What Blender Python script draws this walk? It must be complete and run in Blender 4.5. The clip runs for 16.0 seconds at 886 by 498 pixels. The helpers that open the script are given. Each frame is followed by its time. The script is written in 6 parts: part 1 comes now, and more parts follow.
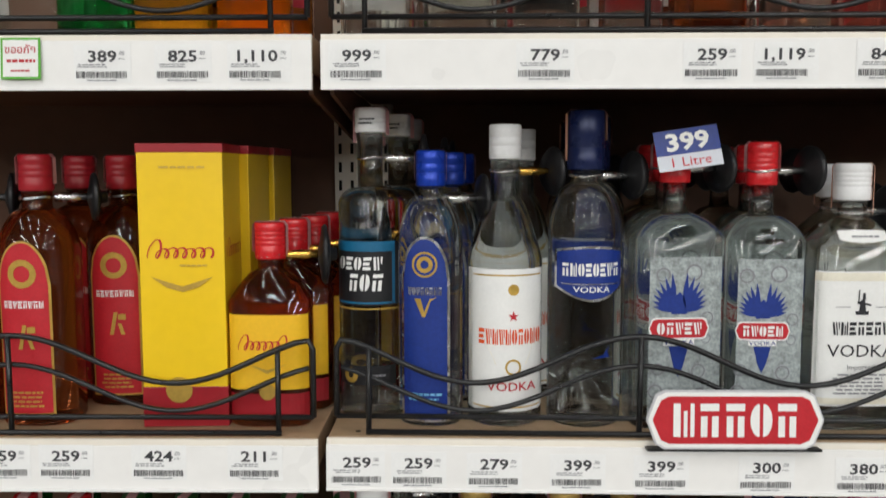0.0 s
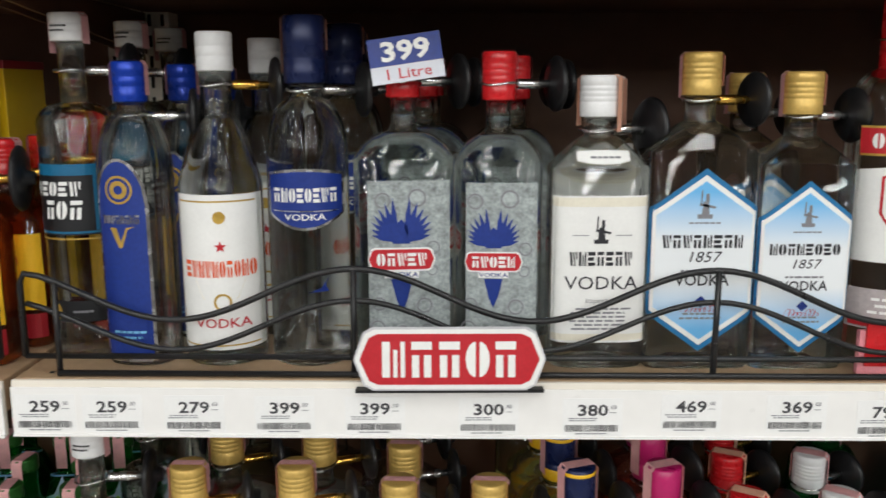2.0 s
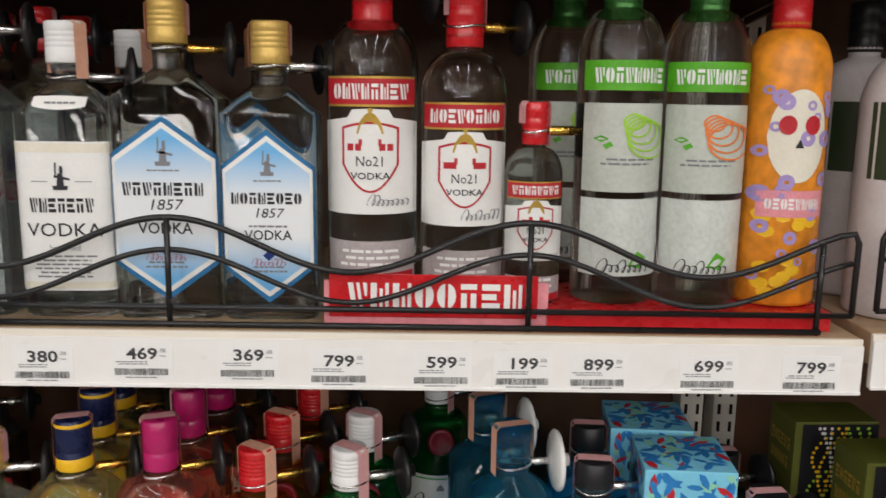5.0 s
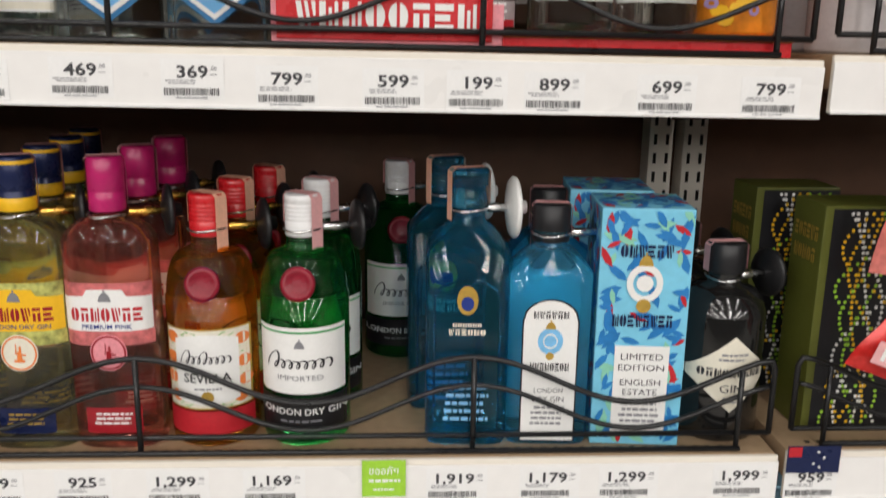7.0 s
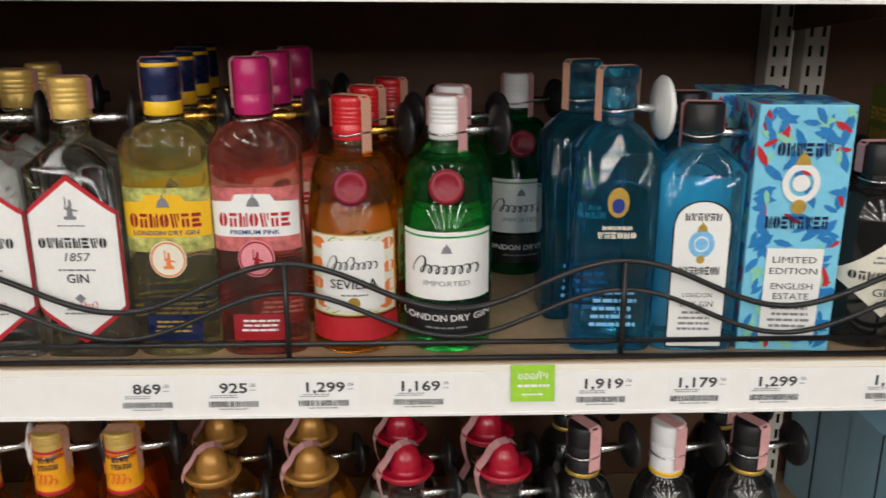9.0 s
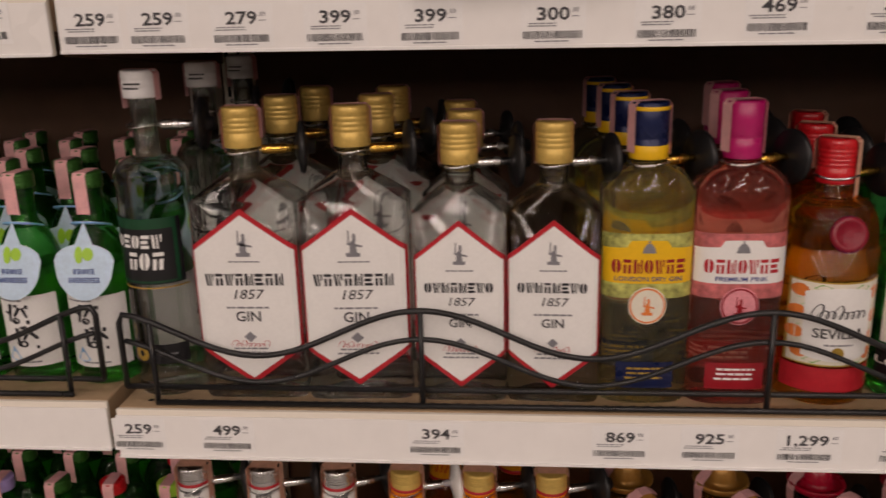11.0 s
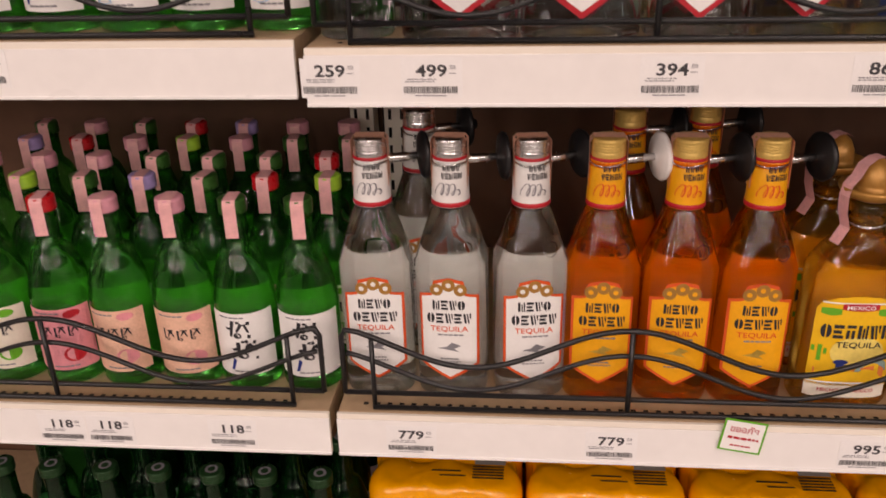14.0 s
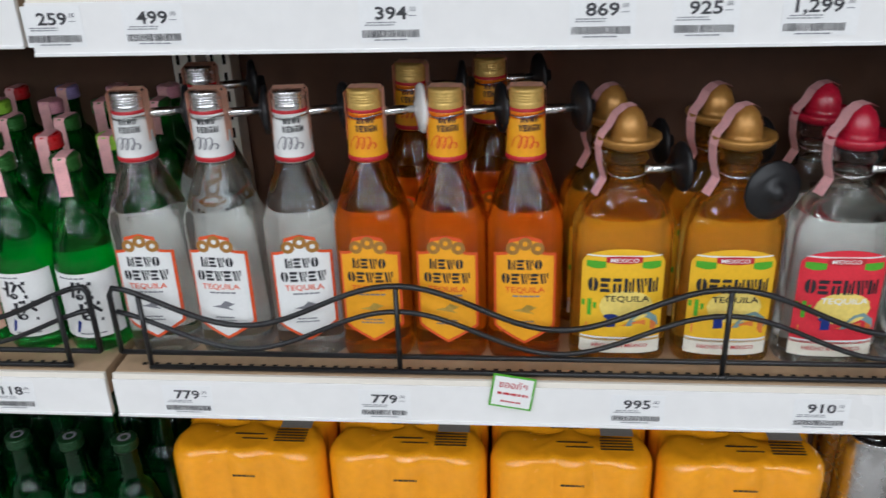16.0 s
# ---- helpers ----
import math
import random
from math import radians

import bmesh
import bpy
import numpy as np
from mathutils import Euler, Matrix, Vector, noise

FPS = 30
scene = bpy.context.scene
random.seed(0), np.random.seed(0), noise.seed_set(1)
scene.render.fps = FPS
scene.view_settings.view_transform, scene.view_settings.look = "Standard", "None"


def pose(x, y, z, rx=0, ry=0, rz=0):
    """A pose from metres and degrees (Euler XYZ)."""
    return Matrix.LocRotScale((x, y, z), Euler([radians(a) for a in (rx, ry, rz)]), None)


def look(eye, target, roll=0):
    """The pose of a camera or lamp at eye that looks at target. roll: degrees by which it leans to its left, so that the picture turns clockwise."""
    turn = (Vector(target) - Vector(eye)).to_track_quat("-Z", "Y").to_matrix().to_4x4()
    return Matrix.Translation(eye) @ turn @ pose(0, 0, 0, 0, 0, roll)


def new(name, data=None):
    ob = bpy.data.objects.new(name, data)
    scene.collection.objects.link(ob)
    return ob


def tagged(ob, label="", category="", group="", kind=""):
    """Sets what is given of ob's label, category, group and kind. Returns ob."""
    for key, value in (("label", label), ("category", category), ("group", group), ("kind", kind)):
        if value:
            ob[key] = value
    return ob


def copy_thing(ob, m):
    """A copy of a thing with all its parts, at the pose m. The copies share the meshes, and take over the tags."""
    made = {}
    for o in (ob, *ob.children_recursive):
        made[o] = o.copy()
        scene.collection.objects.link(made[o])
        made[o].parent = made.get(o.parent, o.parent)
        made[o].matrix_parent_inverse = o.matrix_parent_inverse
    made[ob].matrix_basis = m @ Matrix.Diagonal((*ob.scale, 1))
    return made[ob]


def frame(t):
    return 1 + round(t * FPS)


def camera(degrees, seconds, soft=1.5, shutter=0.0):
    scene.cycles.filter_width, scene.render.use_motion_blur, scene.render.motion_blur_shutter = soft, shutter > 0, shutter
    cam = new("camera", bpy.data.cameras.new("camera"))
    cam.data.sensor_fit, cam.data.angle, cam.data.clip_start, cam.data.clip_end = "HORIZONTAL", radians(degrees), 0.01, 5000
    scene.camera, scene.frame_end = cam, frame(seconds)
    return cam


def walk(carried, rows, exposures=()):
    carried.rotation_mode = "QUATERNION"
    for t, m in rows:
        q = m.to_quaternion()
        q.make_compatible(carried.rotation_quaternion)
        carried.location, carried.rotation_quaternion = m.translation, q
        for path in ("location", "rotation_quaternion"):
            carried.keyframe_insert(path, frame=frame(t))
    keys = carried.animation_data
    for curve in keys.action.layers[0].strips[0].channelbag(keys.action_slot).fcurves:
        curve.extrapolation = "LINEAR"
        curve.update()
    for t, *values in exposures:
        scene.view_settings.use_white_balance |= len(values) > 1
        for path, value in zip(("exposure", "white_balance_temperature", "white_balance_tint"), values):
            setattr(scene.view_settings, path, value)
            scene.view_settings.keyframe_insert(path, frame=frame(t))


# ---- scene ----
cam = camera(55.1, 16.0, soft=1.5, shutter=0.3)
PATH = [
    (0, (-0.01, 0.124, 1.559), (-0.038, 2.115, 1.372), -0.1),
    (0.3, (-0.005, 0.125, 1.548), (-0.035, 2.108, 1.293), -0.2),
    (0.5, (0.008, 0.134, 1.545), (-0.027, 2.111, 1.25), -0.1),
    (1, (0.077, 0.155, 1.535), (0.052, 2.126, 1.197), -0.2),
    (1.5, (0.17, 0.179, 1.546), (0.116, 2.151, 1.215), -0.5),
    (2, (0.244, 0.204, 1.553), (0.239, 2.169, 1.182), -0.2),
    (2.5, (0.34, 0.212, 1.531), (0.307, 2.185, 1.204), -0.5),
    (3, (0.417, 0.207, 1.524), (0.365, 2.181, 1.21), -0.5),
    (3.5, (0.483, 0.2, 1.521), (0.443, 2.175, 1.21), -0.2),
    (4, (0.538, 0.196, 1.513), (0.584, 2.17, 1.193), 0.5),
    (4.2, (0.58, 0.195, 1.521), (0.601, 2.162, 1.161), 0.5),
    (6.3, (0.734, 0.185, 1.39), (0.844, 2.151, 1.04), 1.2),
    (6.5, (0.728, 0.185, 1.362), (0.825, 2.146, 0.985), 1.1),
    (7, (0.721, 0.169, 1.309), (0.819, 2.11, 0.835), 0.8),
    (7.3, (0.723, 0.167, 1.28), (0.817, 2.088, 0.733), 0.6),
    (7.5, (0.715, 0.166, 1.268), (0.823, 2.081, 0.701), 0.6),
    (8, (0.716, 0.164, 1.25), (0.796, 2.077, 0.674), 0.1),
    (8.2, (0.705, 0.164, 1.245), (0.781, 2.08, 0.679), 0.0),
    (10.3, (0.382, 0.191, 1.29), (0.287, 2.105, 0.718), -0.9),
    (10.5, (0.347, 0.191, 1.293), (0.226, 2.104, 0.722), -1.1),
    (11, (0.252, 0.193, 1.292), (0.079, 2.106, 0.733), -1.5),
    (11.5, (0.161, 0.188, 1.29), (-0.062, 2.099, 0.744), -1.8),
    (12, (0.093, 0.185, 1.294), (-0.182, 2.088, 0.745), -2.1),
    (12.2, (0.076, 0.182, 1.294), (-0.217, 2.078, 0.726), -2.1),
    (12.5, (0.043, 0.187, 1.257), (-0.255, 2.059, 0.618), -2.6),
    (12.9, (0.009, 0.168, 1.141), (-0.248, 2.061, 0.549), -1.3),
    (13, (0.012, 0.168, 1.129), (-0.25, 2.057, 0.526), -1.8),
    (13.5, (0.016, 0.176, 1.101), (-0.209, 2.027, 0.378), -1.6),
    (13.6, (0.023, 0.173, 1.096), (-0.186, 2.014, 0.342), -1.4),
    (14, (0.052, 0.189, 1.066), (-0.122, 2.001, 0.238), -1.5),
    (14.5, (0.093, 0.219, 1.033), (-0.089, 2.013, 0.166), -1.7),
    (15, (0.141, 0.214, 1.027), (-0.041, 2.01, 0.166), -1.7),
    (15.5, (0.204, 0.209, 1.023), (-0.003, 1.999, 0.154), -2.3),
    (16, (0.281, 0.204, 1.024), (0.104, 2.006, 0.175), -2.0),
]
EXPOSURES = [(0, -0.40, 6200, 8), (1.0, -0.30, 6200, 8), (2.0, -0.32, 6200, 8), (4.2, -0.52, 6400, 11), (6.5, -0.46, 6500, 13), (7.2, -0.33, 6450, 11), (8.2, -0.29, 6450, 10), (10.3, -0.94, 6950, 17), (12.0, -1.20, 8350, 36), (13.5, -0.86, 8600, 36), (14.2, -0.54, 7200, 29), (15.2, -0.50, 6750, 23), (16, -0.50, 5650, 9)]
walk(cam, [(t, look(eye, target, roll)) for t, eye, target, roll in PATH], EXPOSURES)

# ---- world and lights ----
world = bpy.data.worlds.new("store_air")
scene.world = world
world.use_nodes = True
world.node_tree.nodes["Background"].inputs[0].default_value = (1.0, 0.97, 0.92, 1)
world.node_tree.nodes["Background"].inputs[1].default_value = 0.02

# tube fixtures in broken rows: short ones over the aisle, long ones over the rest of the hall
FIXTURES = [(lx, ly, 0.20, 1.15, 14.0) for lx in (-2.7, -1.35, -0.05, 1.2, 2.5) for ly in (-0.75, -2.35)]
FIXTURES += [(lx, ly, 0.55, 2.5, 125.0) for lx in (-6.2, -3.6, -1.1, 1.5, 4.1, 6.7) for ly in (-5.0, -8.1, -11.2, -14.3)]
for lx, ly, wide, long_, power in FIXTURES:
    lamp = bpy.data.lights.new("ceiling_tube", "AREA")
    lamp.shape, lamp.size, lamp.size_y = "RECTANGLE", wide, long_
    lamp.energy, lamp.color = power, (1.0, 0.965, 0.915)
    ob = new("ceiling_tube", lamp)
    ob.matrix_world = pose(lx, ly, 3.62, 0, 0, 0)

# ---- small tools ----
MATS = {}


def material(name, color, rough=0.5, metal=0.0, vary=0.12, scale=40.0, bump=0.0, trans=0.0, ior=1.45, coat=0.0, emit=0.0, fine=6.0):
    """A surface with two scales of unevenness in its colour and gloss, and a fine relief."""
    if name in MATS:
        return MATS[name]
    m = bpy.data.materials.new(name)
    m.use_nodes = True
    nt = m.node_tree
    b = nt.nodes["Principled BSDF"]
    b.inputs["Metallic"].default_value = metal
    b.inputs["IOR"].default_value = ior
    b.inputs["Transmission Weight"].default_value = trans
    b.inputs["Coat Weight"].default_value = coat
    b.inputs["Coat Roughness"].default_value = 0.15
    geo = nt.nodes.new("ShaderNodeTexCoord")
    n1 = nt.nodes.new("ShaderNodeTexNoise")
    n1.inputs["Scale"].default_value, n1.inputs["Detail"].default_value = scale, 3.0
    n2 = nt.nodes.new("ShaderNodeTexNoise")
    n2.inputs["Scale"].default_value, n2.inputs["Detail"].default_value = scale * fine, 2.0
    nt.links.new(geo.outputs["Object"], n1.inputs["Vector"])
    nt.links.new(geo.outputs["Object"], n2.inputs["Vector"])
    add = nt.nodes.new("ShaderNodeMath")
    add.operation = "ADD"
    nt.links.new(n1.outputs["Fac"], add.inputs[0])
    nt.links.new(n2.outputs["Fac"], add.inputs[1])
    ramp = nt.nodes.new("ShaderNodeMapRange")
    ramp.inputs["From Min"].default_value, ramp.inputs["From Max"].default_value = 0.6, 1.4
    ramp.inputs["To Min"].default_value, ramp.inputs["To Max"].default_value = 1 - vary, 1 + vary * 0.5
    nt.links.new(add.outputs[0], ramp.inputs["Value"])
    mul = nt.nodes.new("ShaderNodeMix")
    mul.data_type, mul.blend_type = "RGBA", "MULTIPLY"
    mul.inputs["Factor"].default_value = 1.0
    mul.inputs["A"].default_value = (*color, 1)
    nt.links.new(ramp.outputs["Result"], mul.inputs["B"])
    nt.links.new(mul.outputs["Result"], b.inputs["Base Color"])
    if trans < 0.5:
        r = nt.nodes.new("ShaderNodeMapRange")
        r.inputs["From Min"].default_value, r.inputs["From Max"].default_value = 0.3, 0.7
        r.inputs["To Min"].default_value, r.inputs["To Max"].default_value = max(0.02, rough - 0.07), min(1, rough + 0.07)
        nt.links.new(n1.outputs["Fac"], r.inputs["Value"])
        nt.links.new(r.outputs["Result"], b.inputs["Roughness"])
    else:
        b.inputs["Roughness"].default_value = rough
        wavy = nt.nodes.new("ShaderNodeBump")
        wavy.inputs["Strength"].default_value, wavy.inputs["Distance"].default_value = 0.10, 0.0010
        n1.inputs["Detail"].default_value = 0.0
        nt.links.new(n1.outputs["Fac"], wavy.inputs["Height"])
        nt.links.new(wavy.outputs["Normal"], b.inputs["Normal"])
    if bump:
        bp = nt.nodes.new("ShaderNodeBump")
        bp.inputs["Strength"].default_value, bp.inputs["Distance"].default_value = bump, 0.001
        nt.links.new(n2.outputs["Fac"], bp.inputs["Height"])
        nt.links.new(bp.outputs["Normal"], b.inputs["Normal"])
    if emit:
        b.inputs["Emission Color"].default_value = (*color, 1)
        b.inputs["Emission Strength"].default_value = emit
    if trans > 0.5:
        # part of the light goes straight through the thin walls, so that light reaches what stands behind
        clear = nt.nodes.new("ShaderNodeBsdfTransparent")
        clear.inputs["Color"].default_value = (*[c ** 1.2 for c in color], 1)
        mix = nt.nodes.new("ShaderNodeMixShader")
        mix.inputs[0].default_value = 0.18 if min(color) > 0.9 else 0.22
        out = nt.nodes["Material Output"]
        nt.links.new(b.outputs[0], mix.inputs[1])
        nt.links.new(clear.outputs[0], mix.inputs[2])
        nt.links.new(mix.outputs[0], out.inputs["Surface"])
    MATS[name] = m
    return m


def mesh_of(name, verts, faces, mat, smooth=False):
    me = bpy.data.meshes.new(name)
    me.from_pydata(verts, [], faces)
    me.materials.append(mat)
    if smooth:
        me.polygons.foreach_set("use_smooth", [True] * len(me.polygons))
    me.update()
    return me


FINE = {"slot_column", "perforated_edge", "bar_code", "small_print", "white_dots", "yellow_dots", "green_dots", "leaf_print", "pale_leaf_print", "bud_print", "orange_print", "print_block", "word_mark", "ornament", "wing_print", "petal_print", "flower_print", "star_print", "eye_print", "fruit", "shoulder_relief", "fruit_peel", "small_figure"}


def part(name, me, parent=None, label=""):
    ob = new(name, me)
    if parent is not None:
        ob.parent = parent
    return tagged(ob, label, kind="stuff" if name in FINE else "")


def thing(name, label, category, at=None, group="", kind=""):
    ob = new(name)
    ob.empty_display_size = 0.05
    if at is not None:
        ob.matrix_basis = at
    return tagged(ob, label, category, group, kind)


def merged(lists):
    """Joins several (verts, faces) into one."""
    V, F = [], []
    for v, f in lists:
        o = len(V)
        V += [tuple(p) for p in v]
        F += [tuple(i + o for i in g) for g in f]
    return V, F


def box(x0, x1, y0, y1, z0, z1, bev=0.0):
    bm = bmesh.new()
    bmesh.ops.create_cube(bm, size=1.0)
    for v in bm.verts:
        v.co = Vector(((x0 + x1) / 2 + v.co.x * (x1 - x0), (y0 + y1) / 2 + v.co.y * (y1 - y0), (z0 + z1) / 2 + v.co.z * (z1 - z0)))
    if bev:
        bmesh.ops.bevel(bm, geom=bm.edges[:], offset=bev, segments=2, affect="EDGES", profile=0.6)
    bm.verts.index_update()
    V = [tuple(v.co) for v in bm.verts]
    F = [tuple(v.index for v in f.verts) for f in bm.faces]
    bm.free()
    return V, F


def tube(points, r, n=8, closed=False):
    """A wire of radius r along points."""
    P = [Vector(p) for p in points]
    V, F = [], []
    up = Vector((0.13, 1.0, 0.07)).normalized()
    for i, p in enumerate(P):
        a = P[i - 1] if (i or closed) else P[i]
        b = P[(i + 1) % len(P)] if (i < len(P) - 1 or closed) else P[i]
        d = (b - a).normalized()
        s = d.cross(up)
        s = s.normalized() if s.length > 1e-4 else d.orthogonal().normalized()
        t = d.cross(s)
        for k in range(n):
            w = 2 * math.pi * k / n
            V.append(tuple(p + r * (math.cos(w) * s + math.sin(w) * t)))
    m = len(P)
    for i in range(m if closed else m - 1):
        for k in range(n):
            F.append((i * n + k, i * n + (k + 1) % n, ((i + 1) % m) * n + (k + 1) % n, ((i + 1) % m) * n + k))
    if not closed:
        F.append(tuple(range(n))[::-1])
        F.append(tuple((m - 1) * n + k for k in range(n)))
    return V, F


def loft(rings, seg=32, y0=0.0):
    """Closed skin over rings (z, half width, half depth, squareness)."""
    V, F = [], []
    for z, a, b, n in rings:
        for k in range(seg):
            w = 2 * math.pi * (k + 0.5) / seg
            c, s = math.cos(w), math.sin(w)
            V.append((a * math.copysign(abs(c) ** (2 / n), c), y0 + b * math.copysign(abs(s) ** (2 / n), s), z))
    for i in range(len(rings) - 1):
        for k in range(seg):
            F.append((i * seg + k, i * seg + (k + 1) % seg, (i + 1) * seg + (k + 1) % seg, (i + 1) * seg + k))
    F.append(tuple(range(seg))[::-1])
    F.append(tuple((len(rings) - 1) * seg + k for k in range(seg)))
    return V, F


def lathe(profile, seg=24):
    return loft([(z, r, r, 2) for z, r in profile], seg)


def moved(vf, m):
    return [tuple(m @ Vector(v)) for v in vf[0]], vf[1]


def front_of(rings):
    """The front surface of a loft as a function of sideways place and height."""
    def surf(u, z, off=0.0):
        for (z0, a0, b0, n0), (z1, a1, b1, n1) in zip(rings, rings[1:]):
            if z0 <= z <= z1:
                k = (z - z0) / max(1e-6, z1 - z0)
                break
        else:
            k, (z0, a0, b0, n0), (z1, a1, b1, n1) = 1.0, rings[-2], rings[-1]
        a, b, n = a0 + (a1 - a0) * k, b0 + (b1 - b0) * k, n0 + (n1 - n0) * k
        q = min(0.995, abs(u) / a)
        return (max(-a, min(a, u)), -b * (1 - q ** n) ** (1 / n) - off, z)
    return surf


def plane(u, z, off=0.0):
    return (u, -off, z)


def shape(kind, k=0.4):
    """Top and bottom edge of a label over s = -1..1, both between -1 and 1."""
    return {
        "rect": (lambda s: 1.0, lambda s: -1.0),
        "hex": (lambda s: 1 - k * abs(s), lambda s: -1 + k * abs(s)),
        "diamond": (lambda s: 1 - 0.93 * abs(s), lambda s: -1 + 0.93 * abs(s)),
        "arch": (lambda s: 1 - k * (1 - math.sqrt(max(0, 1 - s * s))), lambda s: -1.0),
        "oval": (lambda s: math.sqrt(max(0, 1 - s * s)), lambda s: -math.sqrt(max(0, 1 - s * s))),
        "shield": (lambda s: 1 - 0.22 * (abs(s) > 0.55) - 0.12 * abs(s), lambda s: -1 + k * abs(s)),
        "crest": (lambda s: 1 - 0.15 * s * s, lambda s: -1 + k * s * s),
        "bump": (lambda s: 1 - k * (abs(s) > 0.42) - 0.10 * s * s, lambda s: -1.0),
        "point": (lambda s: 1.0, lambda s: -1 + k * abs(s)),
        "drop": (lambda s: max(0.42 * math.sqrt(max(0, 1 - s * s)), 1 - 1.75 * abs(s) ** 0.9), lambda s: -1.0 * math.sqrt(max(0, 1 - s * s))),
        "tag": (lambda s: 1.0 if abs(s) < 0.88 else 1 - (abs(s) - 0.88) / 0.12 * 0.95, lambda s: -1.0 if abs(s) < 0.88 else -1 + (abs(s) - 0.88) / 0.12 * 0.95),
    }[kind]


def patch(surf, kind, cu, cz, w, h, off=0.0006, k=0.4, cols=20, rows=3):
    """A sheet that clings to a surface."""
    top, bot = shape(kind, k)
    S = [-1 + 2 * i / cols for i in range(cols + 1)]
    V, F = [], []
    for s in S:
        for j in range(rows + 1):
            v = bot(s) + (top(s) - bot(s)) * j / rows
            V.append(surf(cu + s * w / 2, cz + v * h / 2, off))
    for i in range(cols):
        for j in range(rows):
            a = i * (rows + 1) + j
            F.append((a, a + rows + 1, a + rows + 2, a + 1))
    return V, F


TEXTS = {}


def text(surf, words, cu, cz, size, off=0.0012, bold=0.0, stretch=1.0, lean=0.0, align="CENTER"):
    """Letters laid on a surface; size is the height of a capital."""
    key = (words, round(bold, 4), align)
    if key not in TEXTS:
        cu_ = bpy.data.curves.new("letters", "FONT")
        cu_.body, cu_.align_x, cu_.resolution_u, cu_.offset = words, align, 2, bold
        ob = bpy.data.objects.new("letters", cu_)
        scene.collection.objects.link(ob)
        me = bpy.data.meshes.new_from_object(ob.evaluated_get(bpy.context.evaluated_depsgraph_get()))
        TEXTS[key] = ([tuple(v.co) for v in me.vertices], [tuple(p.vertices) for p in me.polygons])
        bpy.data.objects.remove(ob)
        bpy.data.curves.remove(cu_)
        bpy.data.meshes.remove(me)
    V, F = TEXTS[key]
    s = size / 0.70
    return [surf(cu + (x * stretch + y * lean) * s, cz + (y - 0.35) * s, off) for x, y, _ in V], F


def quad(surf, u0, u1, z0, z1, off=0.0012, lean=0.0):
    d = lean * (z1 - z0)
    return [surf(u0, z0, off), surf(u1, z0, off), surf(u1 + d, z1, off), surf(u0 + d, z1, off)], [(0, 1, 2, 3)]


def blocks(surf, n, cu, cz, w, h, off=0.0012, lean=0.0):
    """A word mark drawn as a row of plain shapes of its size and colour: bars, rings, wedges and half discs."""
    out, step = [], w / n
    rnd = random.Random(n * 7 + int(h * 10000) + int((cu + 1) * 3000))
    last = -1
    for i in range(n):
        a, kind = cu - w / 2 + (i + 0.5) * step, rnd.randrange(5)
        kind = (kind + 1) % 5 if kind == last else kind
        last = kind
        e = 0.43 * step
        def at(x, y):
            return surf(a + x * e + lean * y * h / 2, cz + y * h / 2, off)
        def poly(pts):
            out.append(([at(x, y) for x, y in pts], [tuple(range(len(pts)))]))
        if kind == 0:
            poly([(-0.95, -1), (-0.30, -1), (-0.30, 1), (-0.95, 1)])
            poly([(-0.02, -1), (0.32, -1), (0.32, 0.55), (-0.02, 0.55)])
            poly([(0.58, -1), (0.95, -1), (0.95, 1), (0.58, 1)])
        elif kind == 1:
            for e1 in (-1, 1):
                poly([(e1 * 0.16, -0.98)] + [(e1 * (0.16 + 0.84 * math.cos(q)), math.sin(q)) for q in [radians(-75 + 25 * k) for k in range(7)]] + [(e1 * 0.16, 0.98)])
        elif kind == 2:
            for z0, z1, x1 in ((-1, -0.52, 0.95), (-0.28, 0.22, 0.60), (0.48, 1, 0.95)):
                poly([(-0.95, z0), (x1, z0), (x1, z1), (-0.95, z1)])
        elif kind == 3:
            poly([(-1.0, 1), (-0.45, 1), (-0.05, -1), (-0.60, -1)])
            poly([(-0.15, 1), (0.20, 1), (0.60, -1), (0.25, -1)])
            poly([(0.55, 1), (1.0, 1), (1.0, -0.1), (0.78, -0.1)])
        else:
            poly([(-0.85, 0.55), (0.85, 0.55), (0.85, 1), (-0.85, 1)])
            poly([(-0.80, -1), (-0.20, -1), (-0.20, 0.25), (-0.80, 0.25)])
            poly([(0.20, -1), (0.80, -1), (0.80, 0.25), (0.20, 0.25)])
    return merged(out)


